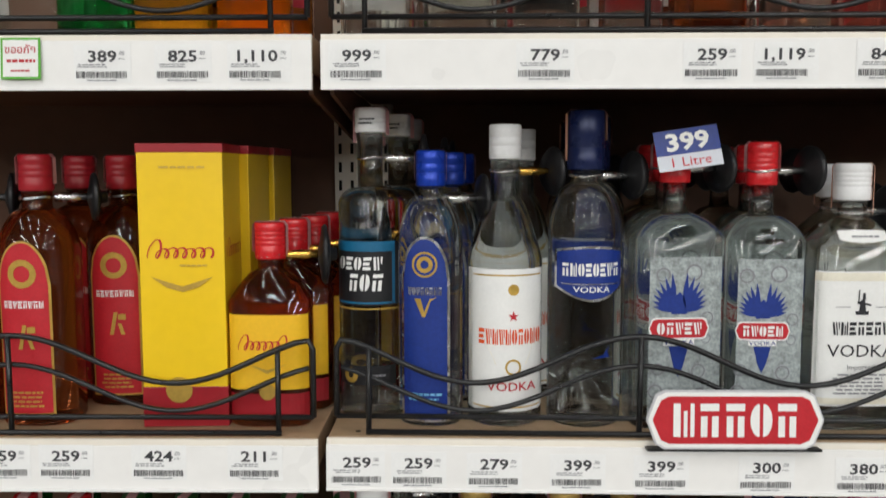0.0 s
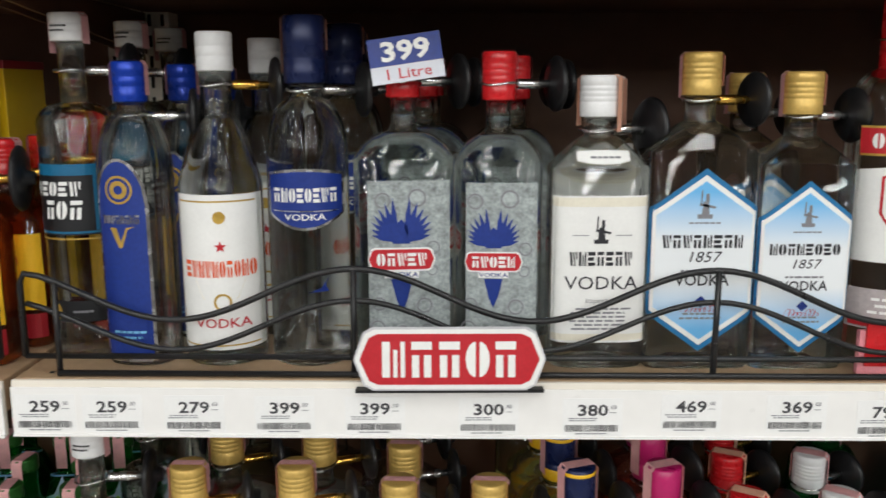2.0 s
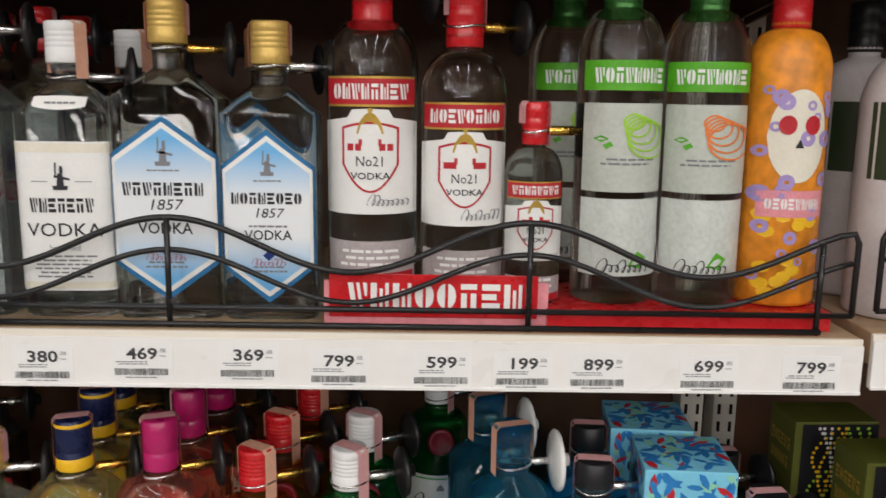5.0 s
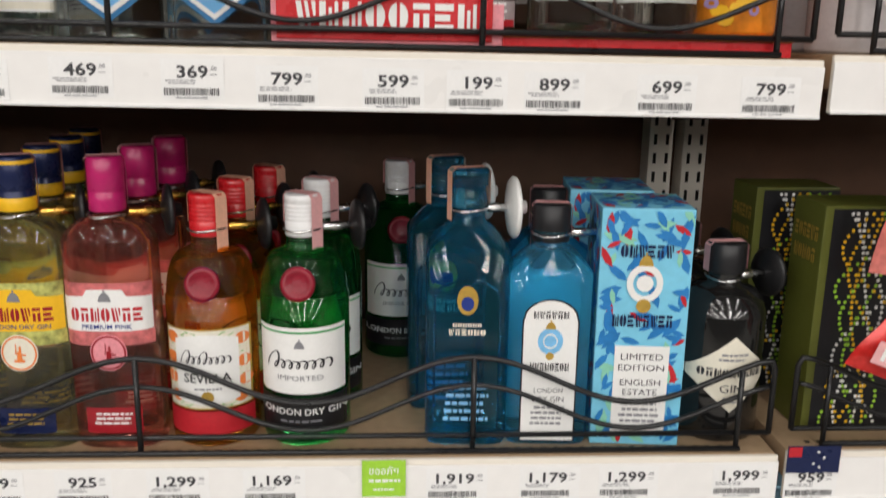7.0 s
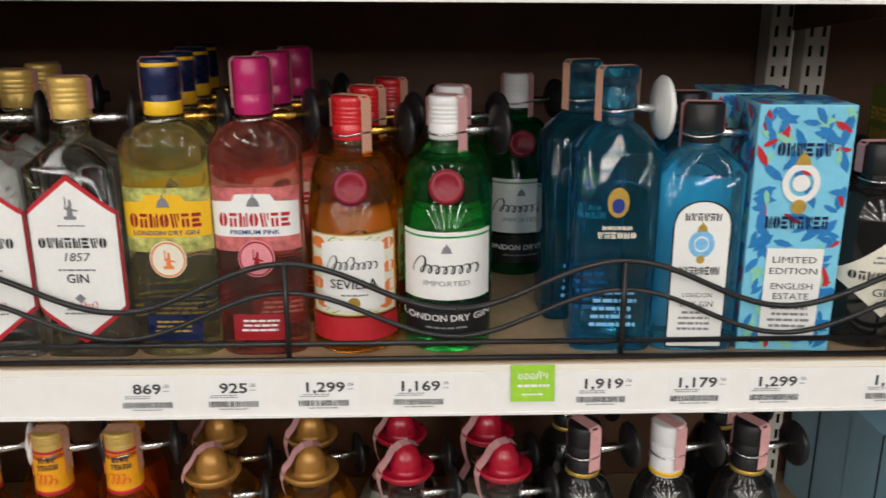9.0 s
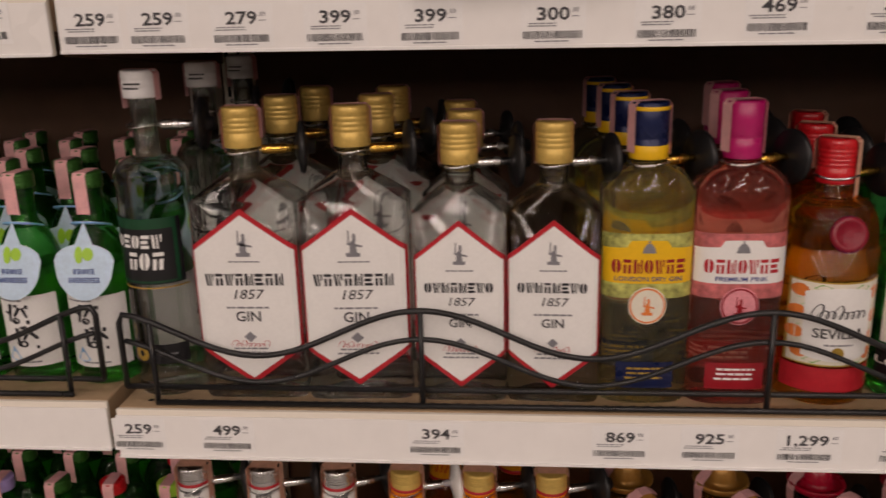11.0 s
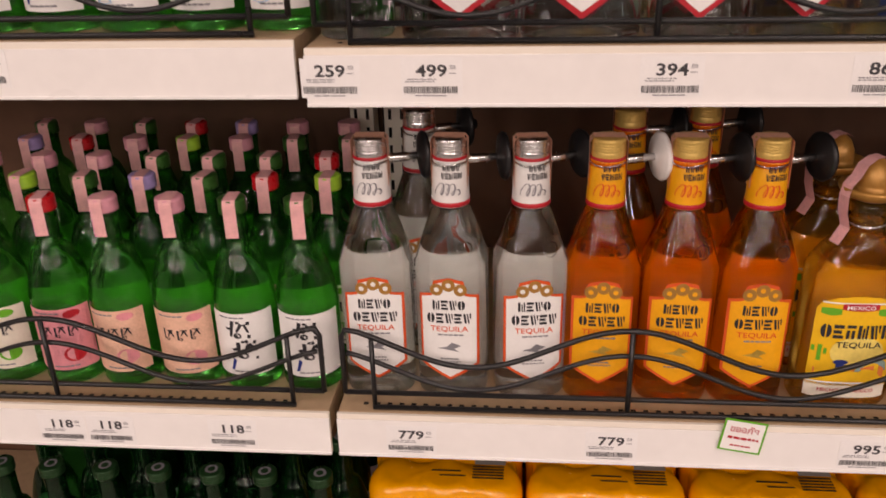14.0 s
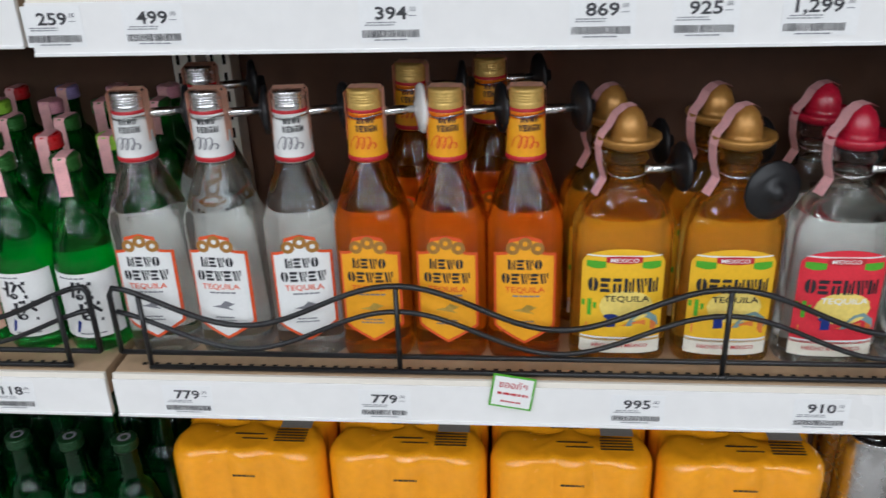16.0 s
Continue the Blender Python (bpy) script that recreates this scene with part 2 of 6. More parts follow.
def brush(surf, n, cu, cz, w, h, off=0.0012, seed=1):
    """A brushed mark as bold crossing strokes and a small ring."""
    rnd, out = random.Random(seed), []
    strokes = [(-0.48, 0.36, 0.10, 0.42), (-0.20, 0.40, -0.46, -0.10), (-0.20, 0.36, 0.06, -0.06), (0.30, 0.50, 0.34, -0.34), (0.32, 0.10, 0.52, 0.08), (-0.45, -0.42, 0.20, -0.36), (-0.10, 0.52, -0.06, 0.36)]
    for i, (x0, y0, x1, y1) in enumerate(strokes[:n]):
        j = [rnd.uniform(-0.06, 0.06) for _ in range(4)]
        x0, y0, x1, y1 = cu - (x0 + j[0]) * w, cz + (y0 + j[1]) * h, cu - (x1 + j[2]) * w, cz + (y1 + j[3]) * h
        l, t = math.hypot(x1 - x0, y1 - y0), 0.085 * min(w, h) * rnd.uniform(0.8, 1.25)
        c, d = (x1 - x0) / l, (y1 - y0) / l
        pts = [(x0 - d * t, y0 + c * t), (x0 + d * t, y0 - c * t), (x1 + 0.7 * d * t, y1 - 0.7 * c * t), (x1 + 0.5 * c * t, y1 + 0.5 * d * t), (x1 - 0.7 * d * t, y1 + 0.7 * c * t)]
        out.append(([surf(u, v, off + 0.00002 * i) for u, v in pts], [(0, 1, 2, 3, 4)]))
    out.append(ring(surf, cu - 0.08 * w, cz - 0.30 * h, 0.10 * w, 0.19 * w, 0.8, off + 0.0002, 12))
    return merged(out)


def lines(surf, n, cu, cz, w, h, off=0.0011, seed=1):
    """Small print as thin bars."""
    rnd = random.Random(seed)
    out, step = [], h / n
    for i in range(n):
        z = cz + h / 2 - (i + 0.5) * step
        x, end = cu - w / 2 * rnd.uniform(0.75, 1), cu + w / 2 * rnd.uniform(0.75, 1)
        while x < end:
            l = rnd.uniform(0.08, 0.22) * w
            out.append(quad(surf, x, min(end, x + l), z - step * 0.22, z + step * 0.22, off))
            x += l + 0.03 * w
    return merged(out)


def script(surf, cu, cz, w, h, off=0.0013, loops=8):
    """A looping pen line that leans forward, as a handwritten mark."""
    n, tall = loops * 14, random.Random(loops * 31 + int(w * 10000))
    high = [1.0] + [tall.choice((0.45, 0.5, 0.55, 0.95)) for _ in range(loops)]
    pts = []
    for i in range(n + 1):
        q = loops * i / n
        k = high[int(min(q, loops - 0.001))]
        z = h * (-0.42 + k * (0.5 - 0.5 * math.cos(2 * math.pi * q)))
        x = cu - w / 2 + w * (i / n - 0.42 / loops * math.sin(2 * math.pi * q)) + 0.30 * z
        pts.append((x, z + cz))
    V, F = [], []
    for i, (x, z) in enumerate(pts):
        dx, dz = pts[min(n, i + 1)][0] - pts[max(0, i - 1)][0], pts[min(n, i + 1)][1] - pts[max(0, i - 1)][1]
        l = math.hypot(dx, dz) or 1
        t = h * (0.055 if dz < 0 else 0.028)
        for e in (-1, 1):
            V.append(surf(x - e * t * dz / l, z + e * t * dx / l, off + 0.000002 * i))
    return V, [(2 * i, 2 * i + 2, 2 * i + 3, 2 * i + 1) for i in range(n)]


def polys(surf, cu, cz, sc, shapes, off=0.0014):
    V, F = [], []
    for pts in shapes:
        o = len(V)
        V += [surf(cu + x * sc, cz + y * sc, off) for x, y in pts]
        F.append(tuple(range(o, o + len(pts))))
    return V, F


def disc_pts(cx, cy, rx, ry, n=14):
    return [(cx + rx * math.cos(2 * math.pi * i / n), cy + ry * math.sin(2 * math.pi * i / n)) for i in range(n)]


def ring(surf, cu, cz, r0, r1, ry=1.0, off=0.0013, n=24):
    V = [surf(cu + r * math.cos(2 * math.pi * i / n), cz + r * ry * math.sin(2 * math.pi * i / n), off) for r in (r0, r1) for i in range(n)]
    return V, [(i, (i + 1) % n, n + (i + 1) % n, n + i) for i in range(n)]


WINGS = []
for side in (-1, 1):
    for i in range(7):
        a, l = radians(84 - 12 * i), 1.05 - 0.07 * i
        c, s = math.cos(a), math.sin(a)
        bx, bz = 0.10, -0.42
        pts = [(bx + 0.05 * s, bz - 0.05 * c), (bx + 0.6 * l * c + 0.075 * s, bz + 0.6 * l * s - 0.075 * c), (bx + l * c, bz + l * s), (bx + 0.6 * l * c - 0.06 * s, bz + 0.6 * l * s + 0.06 * c), (bx - 0.05 * s, bz + 0.05 * c)]
        WINGS.append([(side * x, z) for x, z in (pts if side > 0 else pts[::-1])])
WINGS.append([(-0.22, -0.5), (0.22, -0.5), (0.14, -0.05), (0, 0.10), (-0.14, -0.05)])
FIGURE = [[(-0.5, -1), (0.5, -1), (0.55, -0.7), (-0.55, -0.7)], [(-0.25, -0.7), (0.3, -0.7), (0.2, 0.2), (-0.15, 0.2)], [(-0.4, -0.1), (0.7, -0.3), (0.72, -0.15), (-0.4, 0.1)], [(0.0, 0.2), (0.25, 0.2), (0.22, 0.75), (0.02, 0.75)], [(-0.35, 0.1), (-0.25, 0.1), (-0.22, 1), (-0.32, 1)]]
CROWN = [[(-1, -0.6), (1, -0.6), (0.8, 0.2), (0.4, 0.75), (0, 0.95), (-0.4, 0.75), (-0.8, 0.2)], disc_pts(0, 1.1, 0.18, 0.18, 8)]
STAR = [[(math.sin(i * math.pi / 5) * (1 if i % 2 == 0 else 0.42), math.cos(i * math.pi / 5) * (1 if i % 2 == 0 else 0.42)) for i in range(10)][::-1]]


def strip_over(r, top, drop_a, drop_b, width, angle):
    """A paper band over a cap from one side to the other."""
    pts = [(r, top - drop_a), (r, top - 0.004), (r * 0.8, top), (-r * 0.8, top), (-r, top - 0.004), (-r, top - drop_b)]
    c, s = math.cos(angle), math.sin(angle)
    V, F = [], []
    for d, z in pts:
        for e in (-width / 2, width / 2):
            V.append((d * c - e * s, d * s + e * c, z + 0.0008))
    for i in range(len(pts) - 1):
        F.append((2 * i, 2 * i + 1, 2 * i + 3, 2 * i + 2))
    return V, F


def band(points, width, angle):
    """A paper band along points (distance from the axis, height) in an upright plane through the axis."""
    c, s = math.cos(angle), math.sin(angle)
    V, F = [], []
    for i, (d, z) in enumerate(points):
        for e in (-width / 2, width / 2):
            V.append((d * c - e * s, d * s + e * c + 0.001 * math.sin(3 * i), z))
    for i in range(len(points) - 1):
        F.append((2 * i, 2 * i + 1, 2 * i + 3, 2 * i + 2))
    return V, F


def fade(name, tip, middle, z_mid, reach):
    """Print that goes from one colour in the middle to another at its upper and lower tips."""
    m = material(name, middle, 0.42, vary=0.06, scale=40)
    nt = m.node_tree
    xyz, geo = nt.nodes.new("ShaderNodeSeparateXYZ"), nt.nodes.new("ShaderNodeTexCoord")
    nt.links.new(geo.outputs["Object"], xyz.inputs[0])
    sub, far = nt.nodes.new("ShaderNodeMath"), nt.nodes.new("ShaderNodeMath")
    sub.operation, far.operation = "SUBTRACT", "ABSOLUTE"
    sub.inputs[1].default_value = z_mid
    nt.links.new(xyz.outputs["Z"], sub.inputs[0])
    nt.links.new(sub.outputs[0], far.inputs[0])
    span = nt.nodes.new("ShaderNodeMapRange")
    span.inputs["From Min"].default_value, span.inputs["From Max"].default_value = reach * 0.22, reach * 0.75
    nt.links.new(far.outputs[0], span.inputs["Value"])
    mix = nt.nodes.new("ShaderNodeMix")
    mix.data_type = "RGBA"
    mix.inputs["A"].default_value, mix.inputs["B"].default_value = (*middle, 1), (*tip, 1)
    nt.links.new(span.outputs["Result"], mix.inputs["Factor"])
    nt.links.new(mix.outputs["Result"], nt.nodes["Principled BSDF"].inputs["Base Color"])
    return m


# ---- materials ----
CREAM = material("cream_enamel", (0.80, 0.75, 0.66), 0.35, vary=0.05, scale=8, bump=0.05)
STRIP = material("white_strip_plastic", (0.84, 0.83, 0.81), 0.32, vary=0.04, scale=10, bump=0.03)
BOARD = material("tan_shelf_board", (0.42, 0.29, 0.175), 0.5, vary=0.18, scale=14, bump=0.15)
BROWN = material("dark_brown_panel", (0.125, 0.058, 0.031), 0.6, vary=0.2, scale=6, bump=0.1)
HOLE = material("black_hole", (0.01, 0.008, 0.006), 0.9)
WIRE = material("black_wire_coating", (0.012, 0.012, 0.013), 0.34, vary=0.3, scale=60, bump=0.1)
PAPER = material("white_tag_paper", (0.84, 0.84, 0.83), 0.55, vary=0.04, scale=60, bump=0.05)
INK = material("black_ink", (0.02, 0.02, 0.025), 0.6)
GREY_INK = material("grey_ink", (0.22, 0.22, 0.24), 0.6)
WHITE = material("white_label_paper", (0.82, 0.82, 0.80), 0.45, vary=0.05, scale=50, bump=0.06)
CREAMPAPER = material("cream_label_paper", (0.78, 0.74, 0.62), 0.5, vary=0.08, scale=50, bump=0.06)
RED = material("red_print", (0.50, 0.018, 0.028), 0.4, vary=0.15, scale=60)
ORANGE_RED = material("orange_red_print", (0.75, 0.10, 0.02), 0.4, vary=0.12, scale=60)
REDCAP = material("red_cap_plastic", (0.60, 0.015, 0.02), 0.28, vary=0.15, scale=60, coat=0.3)
BLUE = material("blue_print", (0.012, 0.035, 0.23), 0.4, vary=0.2, scale=50)
SKY = material("pale_blue_print", (0.20, 0.50, 0.80), 0.42, vary=0.2, scale=30)
TEALPRINT = material("blue_border_print", (0.02, 0.16, 0.36), 0.42, vary=0.15, scale=40)
BLUECAP = material("blue_cap_foil", (0.01, 0.05, 0.45), 0.3, metal=0.3, vary=0.2)
NAVYCAP = material("navy_cap_foil", (0.010, 0.018, 0.075), 0.3, metal=0.2, vary=0.2)
WHITECAP = material("white_cap_plastic", (0.80, 0.80, 0.80), 0.35, vary=0.06, scale=60, bump=0.1)
GOLDCAP = material("gold_cap_foil", (0.70, 0.47, 0.13), 0.38, metal=0.35, vary=0.2, scale=50, bump=0.1)
GOLD = material("gold_print", (0.62, 0.40, 0.08), 0.35, metal=0.5, vary=0.2)
SILVER = material("silver_metal", (0.72, 0.72, 0.72), 0.25, metal=1.0, vary=0.15, scale=80)
BRASS = material("brass_metal", (0.85, 0.50, 0.10), 0.25, metal=1.0, vary=0.15, scale=80)
BLACKPL = material("black_tag_plastic", (0.010, 0.010, 0.011), 0.42, vary=0.25, scale=60, bump=0.1)
WHITEPL = material("white_tag_plastic", (0.80, 0.80, 0.78), 0.4, vary=0.05)
PINKTAX = material("pink_tax_paper", (0.80, 0.42, 0.42), 0.6, vary=0.2, scale=150, bump=0.1)
PEACHTAX = material("peach_tax_paper", (0.85, 0.46, 0.32), 0.6, vary=0.2, scale=150, bump=0.1)
YELLOWBOX = material("yellow_carton", (0.88, 0.58, 0.01), 0.35, vary=0.05, scale=12, bump=0.03, coat=0.2)
MAROON = material("maroon_carton", (0.33, 0.012, 0.02), 0.35, vary=0.15, scale=20)
YELLOWLB = material("yellow_label", (0.86, 0.50, 0.015), 0.42, vary=0.08, scale=40)
YELLOWFILM = material("yellow_shrink_film", (0.95, 0.38, 0.003), 0.22, vary=0.10, scale=16, bump=0.25, coat=0.4)
ORANGELB = material("orange_yellow_label", (0.90, 0.40, 0.010), 0.42, vary=0.08, scale=40)
GREENPRINT = material("green_print", (0.10, 0.42, 0.02), 0.45, vary=0.2)
BLACKLB = material("black_label", (0.012, 0.012, 0.014), 0.4, vary=0.2)
GREENCAP = material("green_cap", (0.04, 0.16, 0.03), 0.3, metal=0.5, vary=0.2)
PINKCAP = material("pink_cap", (0.75, 0.33, 0.40), 0.35, vary=0.15)
LILACCAP = material("lilac_cap", (0.40, 0.30, 0.60), 0.35, vary=0.15)
ORANGECAP = material("orange_cap", (0.80, 0.22, 0.05), 0.35, vary=0.15)
LIMECAP = material("lime_cap", (0.35, 0.65, 0.05), 0.35, vary=0.15)
MAGENTA = material("magenta_cap", (0.48, 0.012, 0.13), 0.32, vary=0.15, coat=0.2)
PEACH = material("peach_label", (0.82, 0.50, 0.36), 0.45, vary=0.2, scale=60)
PINKLB = material("pink_label", (0.80, 0.30, 0.34), 0.45, vary=0.2, scale=60)
BRONZECAP = material("bronze_hat_plastic", (0.44, 0.22, 0.05), 0.33, metal=0.35, vary=0.2)
REDHAT = material("red_hat_plastic", (0.42, 0.008, 0.03), 0.3, vary=0.2, coat=0.3)
FROST = material("etched_panel", (0.36, 0.40, 0.40), 0.5, vary=0.55, scale=110, bump=0.5, fine=3)
CLEAR = material("clear_glass", (0.962, 0.985, 0.968), 0.012, trans=1.000, ior=1.46, vary=0.02)
PALEYELLOW = material("pale_yellow_glass", (0.96, 0.95, 0.70), 0.012, trans=0.980, ior=1.46, vary=0.02)
PINKGLASS = material("pink_glass", (0.98, 0.56, 0.48), 0.012, trans=0.975, ior=1.46, vary=0.02)
AMBER = material("amber_glass", (0.96, 0.47, 0.035), 0.012, trans=0.980, ior=1.46, vary=0.02)
DARKAMBER = material("dark_amber_glass", (0.55, 0.17, 0.05), 0.012, trans=0.970, ior=1.46, vary=0.02)
HONEY = material("honey_glass", (0.98, 0.68, 0.13), 0.012, trans=0.975, ior=1.46, vary=0.02)
GREENGLASS = material("green_glass", (0.11, 0.68, 0.17), 0.012, trans=0.975, ior=1.46, vary=0.02)
DARKGREEN = material("dark_green_glass", (0.03, 0.30, 0.09), 0.012, trans=0.970, ior=1.46, vary=0.02)
DEEPGREEN = material("deep_green_glass", (0.06, 0.60, 0.16), 0.012, trans=0.970, ior=1.46, vary=0.02)
BLUEGLASS = material("turquoise_glass", (0.20, 0.76, 1.0), 0.012, trans=0.930, ior=1.46, vary=0.02)
TEALGLASS = material("teal_glass", (0.10, 0.58, 0.80), 0.012, trans=0.960, ior=1.46, vary=0.02)
ORANGEGLASS = material("orange_glass", (0.98, 0.55, 0.08), 0.012, trans=0.980, ior=1.46, vary=0.02)
BLACKGLASS = material("black_glass", (0.010, 0.010, 0.010), 0.08, vary=0.2, coat=0.6)
FLOORTILE = material("pale_floor_tile", (0.34, 0.32, 0.29), 0.35, vary=0.08, scale=3)
# dark tone picked so the bottles mirror a dim hall
DUSK = material("dark_reflection_backdrop", (0.10, 0.09, 0.08), 0.7, vary=0.5, scale=4)
SEALWAX = material("dark_red_wax", (0.24, 0.005, 0.020), 0.35, vary=0.2, scale=80, bump=0.3)
PAINT = material("grey_hall_paint", (0.22, 0.21, 0.20), 0.7, vary=0.06, scale=3)

# ---- the store round the shelves ----
def setting(name, vf, mat, label, smooth=False):
    return tagged(part(name, mesh_of(name, *vf, mat, smooth)), label, name.split("_")[0], kind="structure")


setting("floor", box(-8.2, 8.2, -17.4, 1.5, -0.1, 0.0), FLOORTILE, "pale polished floor of the sales hall")
setting("ceiling", box(-8.2, 8.2, -17.4, 1.5, 3.7, 3.8), PAINT, "plain grey ceiling over the sales hall")
setting("wall_north", box(-8.2, 8.2, 1.4, 1.5, 0, 3.7), PAINT, "grey wall behind the shelving")
setting("wall_south", box(-8.2, 8.2, -17.4, -17.3, 0, 3.7), DUSK, "dim wall across the sales hall")
# added out of view, only to give the glass something dark to reflect
setting("wall_partition", box(-6.0, 6.0, -4.4, -3.9, 0, 1.5), DUSK, "unseen dark partition added across the aisle for reflections")
setting("wall_east", box(8.1, 8.2, -17.3, 1.4, 0, 3.7), PAINT, "grey wall at the end of the sales hall")
setting("wall_west", box(-8.2, -8.1, -17.3, 1.4, 0, 3.7), PAINT, "grey wall at the far end of the sales hall")

FRONT, BACK = 0.900, 1.320
LEVELS = {"A": 1.681, "B": 1.303, "C": 0.926, "D": 0.553}
DECK = 0.155
BAYS = {"left": (-1.357, -0.137), "centre": (-0.133, 1.087), "right": (1.091, 2.311)}


def bay(x0, x1):
    """One length of shop shelving: back panel, posts and base."""
    g = thing("shelving_bay", "brown steel shop shelving bay with cream posts", "shelving", pose(0, 0, 0))
    part("back_panel", mesh_of("back_panel", *box(x0, x1, BACK + 0.004, BACK + 0.03, 0.02, 2.15), BROWN), g)
    part("base_deck", mesh_of("base_deck", *box(x0, x1, FRONT + 0.004, BACK, 0.13, DECK, 0.002), BOARD), g)
    part("kick_plate", mesh_of("kick_plate", *box(x0, x1, FRONT + 0.03, FRONT + 0.045, 0.0, 0.13), BROWN), g)
    for x in (x0 + 0.021, x1 - 0.021):
        post = part("post", mesh_of("post", *box(x - 0.016, x + 0.016, BACK - 0.035, BACK + 0.003, 0.02, 2.15, 0.002), CREAM), g)
        holes = []
        for i in range(82):
            z = 0.08 + i * 0.025
            for dx in (-0.008, 0.008):
                holes.append(box(x + dx - 0.002, x + dx + 0.002, BACK - 0.0362, BACK - 0.0345, z, z + 0.014))
        part("slot_column", mesh_of("slot_column", *merged(holes), HOLE), post)
    return g


def shelf(x0, x1, z):
    """A shelf board with its two brackets and the holder strip for price tags."""
    g = thing("shelf", "tan shelf board with a white price strip along its edge", "shelf", pose(0, 0, 0), "shelves of the bays")
    part("board", mesh_of("board", *box(x0 + 0.003, x1 - 0.003, FRONT + 0.006, BACK, z - 0.030, z, 0.0015), BOARD), g)
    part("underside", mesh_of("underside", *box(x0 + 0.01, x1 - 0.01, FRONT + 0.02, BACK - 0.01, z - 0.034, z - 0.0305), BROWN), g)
    part("edge", mesh_of("edge", *box(x0 + 0.002, x1 - 0.002, FRONT + 0.0015, FRONT + 0.0058, z - 0.050, z - 0.0005, 0.001), CREAM), g)
    strip = merged([box(x0 + 0.002, x1 - 0.002, FRONT - 0.001, FRONT + 0.001, z - 0.048, z - 0.006, 0.0005),
                    box(x0 + 0.002, x1 - 0.002, FRONT - 0.0025, FRONT + 0.001, z - 0.0505, z - 0.0475, 0.0006)])
    part("price_strip", mesh_of("price_strip", *strip, STRIP), g, "white plastic price strip")
    n = int((x1 - x0 - 0.06) / 0.0125)
    dots = [([(x0 + 0.03 + i * 0.0125 + dx, FRONT + 0.020 + dy, z + 0.0006) for dx, dy in ((-0.0025, -0.0025), (0.0025, -0.0025), (0.0025, 0.0025), (-0.0025, 0.0025))], [(0, 1, 2, 3)]) for i in range(n)]
    part("perforated_edge", mesh_of("perforated_edge", *merged(dots), HOLE), g)
    for x, s in ((x0 + 0.008, 1), (x1 - 0.008, -1)):
        V = [(x + e, y, zz) for e in (-0.002, 0.002) for y, zz in ((FRONT + 0.03, z - 0.036), (FRONT + 0.03, z - 0.052), (BACK - 0.04, z - 0.085), (BACK - 0.04, z - 0.036))]
        F = [(0, 1, 2, 3), (7, 6, 5, 4), (0, 4, 5, 1), (1, 5, 6, 2), (2, 6, 7, 3), (3, 7, 4, 0)]
        part("bracket", mesh_of("bracket", V, F, BROWN), g)
    return g


def fence(x0, x1, z):
    """A wavy wire guard along the front of a shelf."""
    g = thing("wire_guard", "black wire guard rail with two wavy rods", "shelf guard", pose(0, 0, 0), "wire guards of the shelves")
    c, y, per = (x0 + x1) / 2, FRONT + 0.016, 0.3125
    a, b = x0 + 0.010, x1 - 0.008
    def wave(lo, hi, drop):
        pts, n = [], 96
        for i in range(n + 1):
            x = a + 0.004 + (b - a - 0.008) * i / n
            pts.append((x, y, z + lo + (hi - lo) * (0.5 + 0.5 * math.cos(2 * math.pi * (x - c) / per))))
        return pts
    up = wave(0.050, 0.096, 0)
    up[0], up[-1] = (a + 0.004, y, up[1][2] + 0.002), (b - 0.004, y, up[-2][2] + 0.002)
    end_l = [(a, y, z + 0.017), (a, y, up[0][2] - 0.008)]
    end_r = [(b, y, up[-1][2] - 0.008), (b, y, z + 0.017)]
    part("top_rod", mesh_of("top_rod", *tube(end_l + up + end_r, 0.0029), WIRE, True), g)
    part("middle_rod", mesh_of("middle_rod", *tube(wave(0.023, 0.068, 0), 0.0026), WIRE, True), g)
    part("base_rod", mesh_of("base_rod", *tube([(a, y, z + 0.017), (b, y, z + 0.017)], 0.0027), WIRE, True), g)
    part("base_rod", mesh_of("base_rod", *tube([(a + 0.03, y - 0.006, z + 0.0035), (b - 0.03, y - 0.006, z + 0.0035)], 0.0027), WIRE, True), g)
    for k in (-0.569, -per, 0, per, 0.569):
        top = z + 0.050 + 0.046 * (0.5 + 0.5 * math.cos(2 * math.pi * k / per))
        part("upright", mesh_of("upright", *tube([(c + k, y - 0.004, z + 0.0005), (c + k, y - 0.004, top)], 0.0027), WIRE, True), g)
    return g


# the bays do not hang quite level with each other, and one shelf sags towards its end
RAISED = {("left", "B"): 0.003, ("left", "C"): 0.007, ("right", "C"): 0.004}
SAG, SAG_X = 0.008, 0.477
for side, (x0, x1) in BAYS.items():
    bay(x0, x1)
    for row, z in LEVELS.items():
        for made in (shelf(x0, x1, z), fence(x0, x1, z)):
            made.matrix_basis = Matrix.Translation((0, 0, RAISED.get((side, row), 0.0)))
            if (side, row) == ("centre", "B"):
                made.matrix_basis = Matrix.Translation((SAG_X, 0, z)) @ Matrix.Rotation(SAG, 4, "Y") @ Matrix.Translation((-SAG_X, 0, -z))

